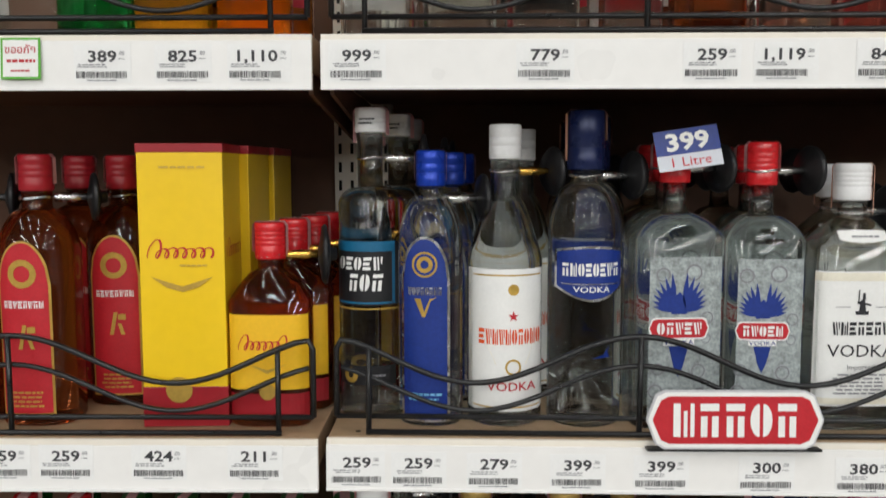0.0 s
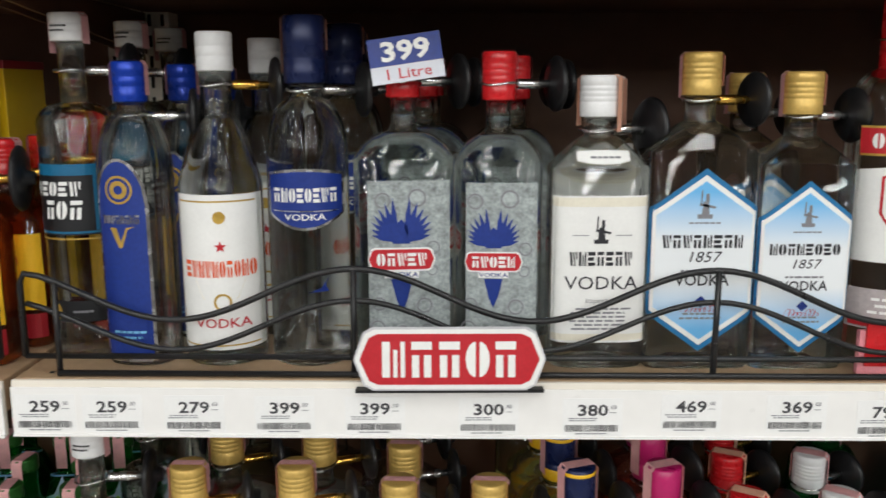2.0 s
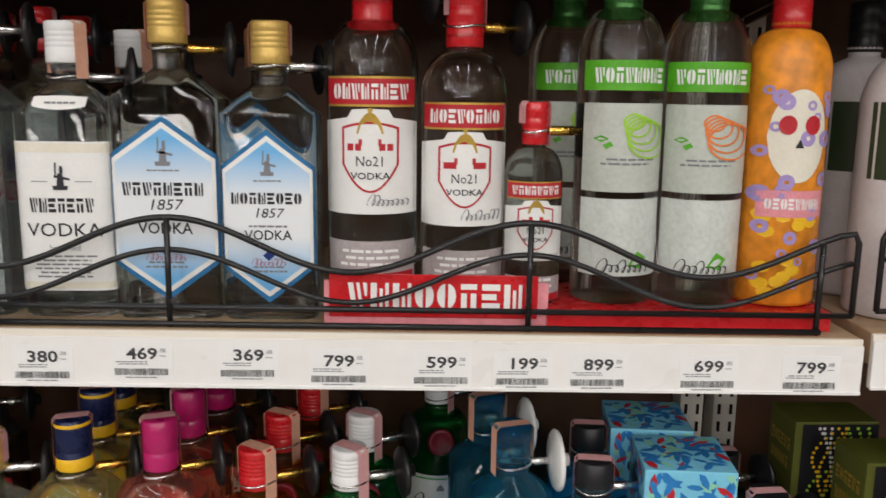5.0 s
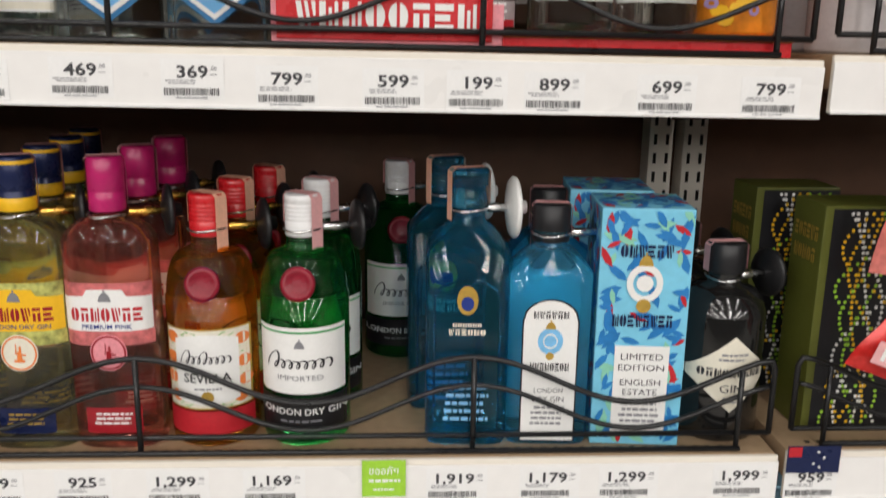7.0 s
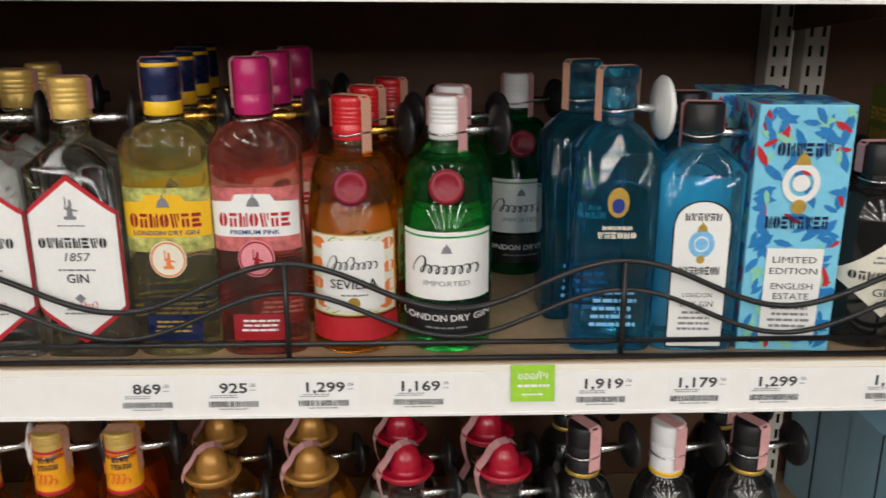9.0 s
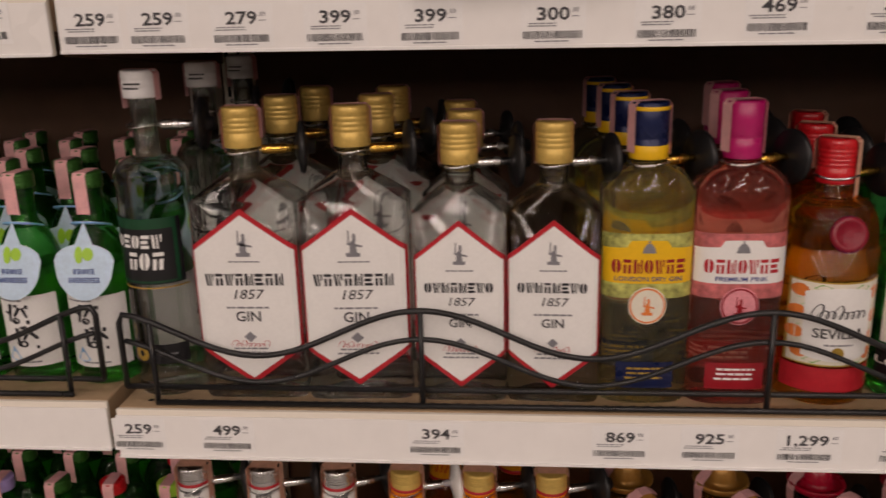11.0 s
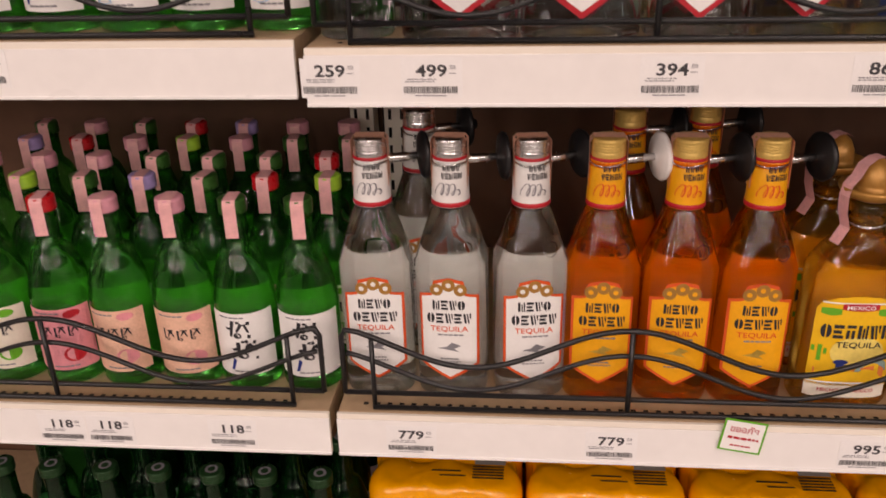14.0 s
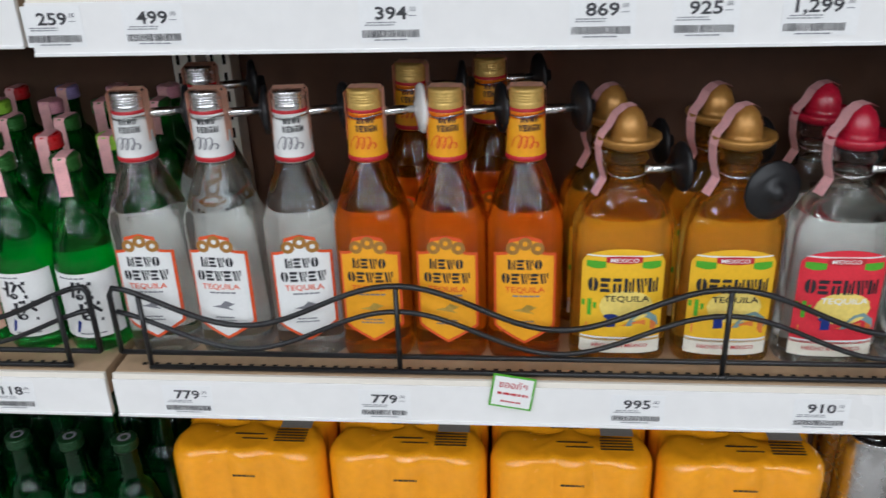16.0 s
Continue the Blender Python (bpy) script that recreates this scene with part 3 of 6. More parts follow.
# ---- bottles ----
def outline(w, d, h, hs, hn, rn, cap, n=2.0, soft=0.5, foot=0.003):
    """Rings of a bottle: body up to hs, shoulder to hn, neck of radius rn, up to the cap. soft: 0 straight, 1 round shoulder."""
    a, b = w / 2, d / 2
    R = [(0.0, a * 0.90, b * 0.88, n), (foot * 0.4, a * 0.965, b * 0.96, n), (foot * 1.6, a, b, n), (hs * 0.5, a, b, n), (hs, a, b, n)]
    for i in range(1, 9):
        k = i / 8
        round_ = math.sqrt(max(0, 1 - k * k))
        f = (1 - soft) * (1 - k) ** 1.05 + soft * round_
        nn = n + (2 - n) * min(1.0, 1.25 * k)
        R.append((hs + (hn - hs) * k, rn + (a - rn) * f, rn + (b - rn) * f, nn))
    R.append((hn + (h - cap - hn) * 0.5, rn * 0.97, rn * 0.97, 2))
    R.append((h - cap, rn * 1.0, rn * 1.0, 2))
    R.append((h - cap + 0.003, rn * 1.1, rn * 1.1, 2))
    R.append((h - 0.004, rn * 0.9, rn * 0.9, 2))
    return R


def ridged(r, z0, z1, grooves=4, flare=1.0):
    P = [(z0, r * 0.97), (z0 + 0.001, r * flare)]
    for i in range(grooves):
        z = z0 + (z1 - z0) * (0.35 + 0.5 * i / max(1, grooves))
        P += [(z, r), (z + 0.0008, r * 0.965), (z + 0.0016, r)]
    P += [(z1 - 0.0015, r), (z1 - 0.0003, r * 0.94), (z1, r * 0.86)]
    return lathe(P, 24)


def guard_tag(root, z, rn, metal, side=1, back=0.35, big=0.025, pale=False, far=0.052):
    """A shop security tag: a wire loop round the neck, a pin and a disc."""
    loop = [(1.12 * rn * math.cos(2 * math.pi * i / 16), 1.12 * rn * math.sin(2 * math.pi * i / 16), z + 0.001 * math.sin(i)) for i in range(16)]
    tag = part("security_tag", mesh_of("security_tag", *tube(loop, 0.0011, 6, True), SILVER, True), root, "shop security tag on the neck")
    d = Vector((side * math.cos(back), math.sin(back), 0.0))
    turn = d.to_track_quat("Z", "Y").to_matrix().to_4x4()
    m = Matrix.Translation(Vector((0, 0, z)) + d * rn * 1.05) @ turn
    part("pin", mesh_of("pin", *moved(lathe([(0, 0.0035), (0.002, 0.0046), (far - rn - 0.016, 0.0046), (far - rn - 0.014, 0.0036), (far - rn, 0.0034)], 12), m), metal, True), tag)
    prof = [(0, 0.006), (0.002, big * 0.45), (0.004, big * 0.92), (0.0065, big), (0.009, big * 0.97), (0.011, big * 0.55), (0.013, 0.007), (0.019, 0.006)]
    part("disc", mesh_of("disc", *moved(lathe(prof, 28), m @ Matrix.Translation((0, 0, far - rn - 0.006))), WHITEPL if pale else BLACKPL, True), tag)


def lay(root, surf, name, base, subs, label=""):
    """A label with its print: base is (mesh, material); subs are (name, mesh, material)."""
    lab = part(name, mesh_of(name, *base[0], base[1], True), root, label)
    for nm, vf, mt in subs:
        part(nm, mesh_of(nm, *vf, mt), lab)
    return lab


def hollow_foot(rings):
    """Rings with the foot pushed up inside, as bottles are blown."""
    a, b, n = rings[0][1:]
    return [(0.012, a * 0.12, b * 0.12, 2), (0.0105, a * 0.45, b * 0.45, n), (0.006, a * 0.72, b * 0.72, n), (0.001, a * 0.88, b * 0.88, n)] + rings


def bottle(name, label, rings, glass, cap=None, tax=None, tag=None, group="bottles on the shelves", category="bottle", glass_name="glass"):
    g = thing(name, label, category, pose(0, 0, 0), group)
    if glass.name.endswith("_glass") and glass not in (BLACKGLASS,) and "frosted" not in glass.name:
        wall, low, hs, hn = 0.0032, 0.008, rings[4][0], rings[12][0]
        level = hs + 0.92 * (hn - hs)
        def inner(z0, z1):
            out, zs = [], [z0] + [r[0] for r in rings if z0 + 0.0015 < r[0] < z1 - 0.0015] + [z1]
            for z in zs:
                for p, q in zip(rings, rings[1:]):
                    if p[0] <= z <= q[0]:
                        k = (z - p[0]) / max(1e-6, q[0] - p[0])
                        a, b, n = (p[i] + (q[i] - p[i]) * k for i in (1, 2, 3))
                        out.append((z, max(0.004, a - wall), max(0.004, b - wall), n))
                        break
            return out
        V, F = loft(inner(level + 0.0006, rings[-3][0] - 0.001), 36)
        hollow = (V, [f[::-1] for f in F])
        part(glass_name, mesh_of(glass_name, *merged([loft(hollow_foot(rings), 36), hollow]), glass, True), g)
    else:
        part(glass_name, mesh_of(glass_name, *loft(rings, 36), glass, True), g)
    h = rings[-1][0] + 0.004
    if (name == "tequila_bottle" and glass is CLEAR) or glass in (AMBER, HONEY, GREENGLASS, BLUEGLASS):
        f, top = front_of(rings), rings[4][0]
        back = lambda u, z, off=0.0: (f(u, z)[0], -f(u, z)[1] + 0.0006, z)
        part("back_label", mesh_of("back_label", *patch(back, "rect", 0, top * 0.50, rings[3][1] * 1.7, top * 0.84), material("worn_back_label", (0.82, 0.81, 0.78), 0.6, vary=0.16, scale=90), True), g)
    if cap:
        r, low, mat, grooves = cap
        part("cap", mesh_of("cap", *ridged(r, h - low, h, grooves), mat, True), g)
        if tax:
            mat_t, ang, da, db, wd = tax
            part("tax_strip", mesh_of("tax_strip", *strip_over(r + 0.0012, h, da, db, wd, radians(ang)), mat_t), g)
    if tag:
        guard_tag(g, *tag)
    return g


def put(g, x, z, y=None, d=0.08, turn=0.0, more=()):
    """Stands a thing on a shelf with its front near the guard; more: places of copies behind it or beside it."""
    gap = 0.026 if z == LEVELS["C"] else 0.036
    y = FRONT + gap + d / 2 if y is None else y
    for side, row in RAISED:
        if BAYS[side][0] < x < BAYS[side][1] and 0 <= z - LEVELS[row] < 0.03:
            z += RAISED[(side, row)]
    sag = SAG if abs(z - LEVELS["B"]) < 0.03 and BAYS["centre"][0] < x < BAYS["centre"][1] else 0.0
    z -= sag * (x - SAG_X)
    g.matrix_basis = pose(x, y, z + 0.0005, 0, 0, turn)
    rnd = random.Random(int(1000 * abs(x) + 77 * z))
    for dx, dy in more:
        copy_thing(g, pose(x + dx + rnd.uniform(-0.003, 0.003), y + dy, z + 0.0005 - sag * dx, 0, 0, turn + rnd.uniform(-7, 7)))
    return g

A, B, C, D = LEVELS["A"], LEVELS["B"], LEVELS["C"], LEVELS["D"]
ROW = ((0, 0.10), (0, 0.20))

# ---- upper stocked shelf: rum, brandy and vodka ----
def red_label_rum():
    R = outline(0.076, 0.066, 0.268, 0.175, 0.215, 0.0145, 0.036, 2.6, 0.8)
    f = front_of(R)
    g = bottle("rum_bottle", "amber rum bottle with tall arched red label", R, DARKAMBER, (0.0165, 0.036, MAROON, 3), (PINKTAX, 10, 0.03, 0.03, 0.012), (0.225, 0.0145, SILVER, 1, 0.5))
    lay(g, f, "label", (patch(f, "arch", -0.002, 0.098, 0.052, 0.172, 0.0006, 0.5), GOLD), [
        ("panel", patch(f, "arch", -0.002, 0.098, 0.048, 0.168, 0.0010, 0.5), RED),
        ("emblem", ring(f, -0.002, 0.152, 0.008, 0.014), GOLD),
        ("word_mark", blocks(f, 8, -0.002, 0.122, 0.040, 0.007, 0.0015), WHITE),
        ("initial", merged([quad(f, -0.008, -0.004, 0.078, 0.102, 0.0015, 0.2), quad(f, 0.001, 0.009, 0.094, 0.100, 0.0015), quad(f, 0.004, 0.008, 0.078, 0.090, 0.0015, -0.3)]), GOLD),
        ("small_print", lines(f, 4, -0.002, 0.028, 0.036, 0.018, 0.0015, 3), GOLD)], "arched red label with gold rim")
    return g


def carton(name, label, w, d, h, mat, group="cartons on the shelves"):
    g = thing(name, label, "carton", pose(0, 0, 0), group)
    part("carton_body", mesh_of("carton_body", *box(-w / 2, w / 2, -d / 2, d / 2, 0, h, 0.0012), mat), g)
    return g


def spirit_carton():
    w, d, h = 0.082, 0.082, 0.277
    g = carton("spirit_carton", "tall yellow spirit carton with maroon foot", w, d, h, YELLOWBOX)
    f = lambda u, z, off=0.0: (u, -d / 2 - off, z)
    e = lambda u, z, off=0.0: (w / 2 + off, u, z)
    part("foot_band", mesh_of("foot_band", *box(-w / 2 - 0.0008, w / 2 + 0.0008, -d / 2 - 0.0008, d / 2 + 0.0008, 0.0, 0.040, 0.001), MAROON), g)
    part("top_band", mesh_of("top_band", *box(-w / 2 - 0.0008, w / 2 + 0.0008, -d / 2 - 0.0008, d / 2 + 0.0008, h - 0.008, h + 0.0008, 0.001), MAROON), g)
    part("word_mark", mesh_of("word_mark", *script(f, 0.0, 0.175, 0.060, 0.018, 0.0012, 7), RED), g)
    part("word_mark", mesh_of("word_mark", *script(e, 0.0, 0.175, 0.060, 0.018, 0.0012, 7), RED), g)
    part("ornament", mesh_of("ornament", *merged([polys(f, 0, 0.143, 0.03, [[(-1, 0.2), (0, -0.12), (1, 0.2), (0.5, -0.15), (0, -0.3), (-0.5, -0.15)]], 0.0012), lines(f, 1, 0.01, 0.16, 0.03, 0.004, 0.0012), lines(f, 1, 0, 0.255, 0.05, 0.004, 0.0012)]), GOLD), g)
    part("seal", mesh_of("seal", *polys(f, -0.006, 0.037, 0.013, [disc_pts(0, 0, 1, 1, 20)], 0.0016), GOLD), g)
    return g


def flat_brandy():
    R = outline(0.081, 0.05, 0.201, 0.125, 0.155, 0.013, 0.036, 3.6, 0.4)
    f = front_of(R)
    g = bottle("spirit_flask", "dark amber flask with square yellow label", R, DARKAMBER, (0.0155, 0.036, REDCAP, 4), (PINKTAX, 0, 0.034, 0.03, 0.012), (0.168, 0.013, BRASS, 1, 0.2, 0.030))
    lay(g, f, "label", (patch(f, "rect", 0, 0.075, 0.078, 0.074), YELLOWLB), [
        ("word_mark", script(f, -0.004, 0.084, 0.044, 0.015, 0.0012, 7), RED),
        ("ornament", polys(f, 0, 0.060, 0.02, [[(-1, 0.2), (0, -0.12), (1, 0.2), (0, -0.3)]]), GOLD),
        ("foot_band", patch(f, "rect", 0, 0.022, 0.078, 0.024, 0.0008), MAROON),
        ("seal", polys(f, 0, 0.036, 0.008, [disc_pts(0, 0, 1, 1, 18)], 0.0018), GOLD)], "yellow label with red word mark")
    return g


def slim_spirit(border, label):
    R = outline(0.068, 0.068, 0.313, 0.218, 0.234, 0.0118, 0.025, 2.0, 0.85)
    f = front_of(R)
    g = bottle("spirit_bottle", label, R, CLEAR, (0.0165, 0.025, WHITECAP, 2), (PINKTAX, 0, 0.028, 0.036, 0.010), (0.262, 0.0135, SILVER, 1, 0.25))
    part("cap_print", mesh_of("cap_print", *[(v, fc) for v, fc in [lines(lambda u, z, off=0: (u, -math.sqrt(0.0169 ** 2 - min(u * u, 0.00026)), z), 2, 0, 0.299, 0.018, 0.008)]][0], BLACKLB), g)
    lay(g, f, "label", (patch(f, "rect", 0, 0.148, 0.064, 0.064), BLACKLB), [
        ("border", merged([patch(f, "rect", 0, 0.175, 0.060, 0.010, 0.0009, rows=1), patch(f, "rect", 0, 0.1185, 0.060, 0.002, 0.0009, rows=1), patch(f, "rect", 0.029, 0.148, 0.002, 0.056, 0.0009, cols=2)]), border),
        ("word_mark", merged([blocks(f, 5, -0.003, 0.158, 0.048, 0.013, 0.0012, 0.1), blocks(f, 3, 0.004, 0.139, 0.036, 0.017, 0.0012, 0.1)]), WHITE)], "black label with coloured rim and white word mark")
    part("gold_line", mesh_of("gold_line", *patch(f, "rect", 0, 0.1125, 0.066, 0.0014, 0.0006, rows=1), GOLD, True), g)
    lay(g, f, "lower_label", (patch(f, "rect", 0.002, 0.045, 0.056, 0.020), BLACKLB), [("emblem", ring(f, -0.012, 0.045, 0.003, 0.008), GOLD), ("small_print", lines(f, 1, 0.014, 0.045, 0.018, 0.005), GREY_INK)])
    return g


def arched_blue():
    R = outline(0.064, 0.060, 0.270, 0.176, 0.228, 0.0120, 0.035, 2.4, 0.95)
    f = front_of(R)
    g = bottle("vodka_bottle", "clear bottle with tall arched blue label", R, CLEAR, (0.0145, 0.035, BLUECAP, 2), (PINKTAX, 5, 0.03, 0.03, 0.010), (0.222, 0.0125, SILVER, 1, 0.35))
    lay(g, f, "label", (patch(f, "arch", -0.002, 0.096, 0.048, 0.182, 0.0006, 0.45), SILVER), [
        ("panel", patch(f, "arch", -0.002, 0.096, 0.043, 0.177, 0.0010, 0.45), BLUE),
        ("emblem", merged([ring(f, -0.002, 0.160, 0.0105, 0.0125), ring(f, -0.002, 0.160, 0.004, 0.008)]), GOLD),
        ("word_mark", blocks(f, 8, -0.002, 0.134, 0.034, 0.008, 0.0014), SILVER),
        ("initial", polys(f, -0.003, 0.118, 0.010, [[(-0.9, 0.9), (-0.3, 0.9), (0.05, -0.4), (0.6, 0.9), (1.3, 1.0), (0.7, 0.7), (0.15, -0.9), (-0.15, -0.9)]]), GOLD),
        ("small_print", lines(f, 2, -0.002, 0.030, 0.034, 0.010, 0.0014), SKY)], "arched blue label with silver rim")
    return g


def white_label_vodka():
    R = outline(0.075, 0.075, 0.296, 0.163, 0.225, 0.0145, 0.034, 2.0, 0.35)
    f = front_of(R)
    g = bottle("vodka_bottle", "clear round vodka bottle with tall white label", R, CLEAR, (0.0160, 0.034, WHITECAP, 2), None, (0.250, 0.0135, BRASS, 1, 0.3))
    lay(g, f, "label", (patch(f, "rect", 0, 0.086, 0.0735, 0.140), WHITE), [
        ("gold_line", patch(f, "rect", 0, 0.150, 0.066, 0.0014, 0.0009, rows=1), GOLD), ("gold_line", patch(f, "rect", 0, 0.020, 0.066, 0.0014, 0.0009, rows=1), GOLD),
        ("medal", polys(f, 0.004, 0.136, 0.0055, [disc_pts(0, 0, 1, 1, 16)]), GOLD), ("wreath", ring(f, 0.004, 0.060, 0.006, 0.008), GOLD),
        ("star", polys(f, 0.004, 0.110, 0.0055, STAR), RED),
        ("word_mark", blocks(f, 10, 0.002, 0.090, 0.062, 0.015), ORANGE_RED),
        ("picture", polys(f, 0.002, 0.070, 0.022, [[(-1, 0.45), (1, 0.45), (0.7, -0.3), (0, -0.75), (-0.7, -0.3)]], 0.0010), CREAMPAPER),
        ("lettering", text(f, "VODKA", 0.003, 0.041, 0.0085, 0.0013, 0.01, 1.15), RED)], "white label with red lettering")
    return g


def navy_top_vodka():
    R = outline(0.074, 0.074, 0.310, 0.190, 0.240, 0.0150, 0.060, 2.0, 0.9)
    f = front_of(R)
    g = bottle("vodka_bottle", "clear round vodka bottle with blue crest label", R, CLEAR, (0.0185, 0.058, NAVYCAP, 1), (PEACHTAX, 0, 0.03, 0.05, 0.013), (0.246, 0.0150, SILVER, 1, 0.3))
    lay(g, f, "label", (patch(f, "crest", 0, 0.152, 0.066, 0.054, 0.0006, 0.5), SILVER), [
        ("panel", patch(f, "crest", 0, 0.152, 0.063, 0.049, 0.0010, 0.5), BLUE),
        ("rule", patch(f, "rect", 0, 0.142, 0.056, 0.001, 0.0014, rows=1), SILVER),
        ("word_mark", blocks(f, 8, 0.0, 0.156, 0.056, 0.0125, 0.0015), WHITE),
        ("lettering", text(f, "VODKA", 0.0, 0.137, 0.0055, 0.0015, 0.01, 1.3), WHITE)], "blue crest label with silver rim")
    part("print_mark", mesh_of("print_mark", *polys(f, 0.01, 0.075, 0.010, [[(-1, -0.6), (0.2, -0.2), (1, 0.9), (0.6, 0.1), (0.9, -0.5)]]), BLUE), g)
    return g


def winged_vodka(w, h, sign=False):
    R = outline(w, 0.062, h, h * 0.660, h * 0.750, 0.0115, 0.036, 5.0, 0.75)
    f = front_of(R)
    k = w / 0.09
    g = bottle("vodka_bottle", "clear square vodka bottle with etched panel and red banner", R, CLEAR, (0.0150, 0.042, REDCAP, 4), (PINKTAX, 0, 0.03, 0.03, 0.010), (h * 0.90, 0.0145, SILVER, 1, 0.3))
    cz = h * 0.32
    lay(g, f, "label", (patch(f, "rect", 0.003, cz, w * 0.80, h * 0.56), FROST), [
        ("wing_print", polys(f, -0.004, cz + 0.042 * k, 0.036 * k, WINGS, 0.0012), BLUE),
        ("tail", polys(f, -0.004, cz - 0.022 * k, 0.016 * k, [[(-0.6, 0.9), (0.6, 0.9), (0.3, -0.3), (0, -1), (-0.3, -0.3)]], 0.0011), BLUE),
        ("banner_rim", patch(f, "tag", -0.004, cz + 0.010 * k, w * 0.66, 0.021 * k, 0.0014), WHITE),
        ("banner", patch(f, "tag", -0.004, cz + 0.010 * k, w * 0.63, 0.018 * k, 0.0017), RED),
        ("word_mark", blocks(f, 5, -0.004, cz + 0.010 * k, w * 0.50, 0.0115 * k, 0.0021), WHITE),
        ("plate", patch(f, "rect", -0.004, cz - 0.0035 * k, w * 0.34, 0.0065 * k, 0.0014, rows=1), WHITE),
        ("lettering", text(f, "VODKA", -0.004, cz - 0.0035 * k, 0.0045 * k, 0.0017, 0.01, 1.3), BLUE),
        ("ornament", merged([ring(f, -0.004 + dx, cz + dz, r * 0.8, r, 1.0, 0.0009) for dx, dz, r in ((-0.02, -0.03, 0.006), (0.02, -0.032, 0.007), (-0.022, -0.052, 0.007), (0.022, -0.055, 0.006), (0, -0.058, 0.008), (-0.016, 0.062, 0.007), (0.014, 0.064, 0.008), (0.027, 0.0, 0.005), (0.028, 0.02, 0.006))]), GREY_INK)], "etched silver panel with blue wings")
    return g


def plain_square_vodka():
    R = outline(0.088, 0.060, 0.260, 0.180, 0.208, 0.0138, 0.036, 4.5, 0.25)
    f = front_of(R)
    g = bottle("vodka_bottle", "clear square vodka bottle with plain white label", R, CLEAR, (0.0175, 0.036, WHITECAP, 4), (PEACHTAX, 150, 0.045, 0.05, 0.013), (0.212, 0.0155, SILVER, 1, 0.35, 0.028))
    lay(g, f, "label", (patch(f, "rect", 0, 0.091, 0.085, 0.132), WHITE), [
        ("band", patch(f, "rect", 0, 0.1515, 0.085, 0.008, 0.0009, rows=1), CREAMPAPER), ("band", patch(f, "rect", 0, 0.030, 0.085, 0.006, 0.0009, rows=1), CREAMPAPER),
        ("figure", polys(f, -0.001, 0.127, 0.012, FIGURE), INK),
        ("rule", merged([quad(f, -0.026, -0.012, 0.122, 0.1227), quad(f, 0.012, 0.026, 0.122, 0.1227)]), GREY_INK),
        ("word_mark", blocks(f, 7, -0.001, 0.1015, 0.056, 0.0125), INK),
        ("lettering", text(f, "VODKA", 0.0, 0.0800, 0.0120, 0.0012, 0.0, 1.08), INK),
        ("small_print", merged([text(f, "Imported", 0.0, 0.064, 0.005, 0.0012), lines(f, 6, 0, 0.047, 0.056, 0.022)]), GREY_INK)], "plain white label with black lettering")
    lay(g, f, "neck_label", (patch(f, "crest", 0, 0.190, 0.046, 0.012, 0.0008, 0.5), WHITE), [("small_print", lines(f, 1, 0, 0.190, 0.03, 0.004, 0.0014), GREY_INK)])
    return g


def hex_label(w, h, word, rim, tone, cap_low=0.037, name="vodka_bottle", label=""):
    R = outline(w, 0.060, h, h * 0.695, h * 0.790, 0.0138, cap_low, 8.0, 0.15)
    f = front_of(R)
    g = bottle(name, label, R, CLEAR, (0.0172, cap_low, GOLDCAP, 4), (PINKTAX, 178, 0.040, 0.03, 0.010), (h * 0.853, 0.0150, BRASS if w > 0.09 else SILVER, 1, 0.25))
    k, cz, lh = (w / 0.097, h * 0.355, h * 0.585) if tone else (w / 0.102, h * 0.370, h * 0.620)
    z = lambda q: cz + q * lh / 2
    subs = [("inner_rim", patch(f, "hex", 0, cz, w * 0.925, lh * 0.93, 0.0009, 0.42), WHITE)]
    if tone:
        subs += [("tint", patch(f, "hex", 0, cz, w * 0.865, lh * 0.865, 0.0011, 0.42), fade("fading_blue_print_%d" % round(w * 1000), (0.16, 0.46, 0.80), (0.80, 0.83, 0.85), cz, lh / 2))]
    subs += [
        ("figure", polys(f, 0, z(0.62), 0.0125 * k, FIGURE, 0.0016), GREY_INK),
        ("word_mark", blocks(f, 8, -0.001, z(0.22), w * 0.74, 0.0115 * k, 0.0016), INK),
        ("year", text(f, "1857", 0, z(0.055), 0.0095 * k, 0.0016, 0.0, 1.1, 0.25), INK),
        ("lettering", text(f, word, 0, z(-0.20), 0.0100 * k, 0.0016, 0.01, 0.95 if word == "VODKA" else 1.0), INK),
        ("crest", polys(f, 0, z(-0.44), 0.006 * k, [[(-1, 0), (0, -0.9), (1, 0), (0, 0.9)]], 0.0016), BLUE if tone else GREY_INK),
        ("small_print", merged([lines(f, 1, 0, z(-0.10), w * 0.40, 0.004, 0.0016, 2), lines(f, 2, 0, z(-0.60), w * 0.40, 0.008, 0.0016, 4), lines(f, 1, 0, z(0.42), w * 0.30, 0.003, 0.0016, 6)]), GREY_INK),
        ("signature", script(f, 0, z(-0.52), w * 0.34, 0.006, 0.0017), RED)]
    lay(g, f, "label", (patch(f, "hex", 0, cz, w * 0.97, lh, 0.0006, 0.42), rim), subs, "six-sided label pointed at top and bottom")
    return g


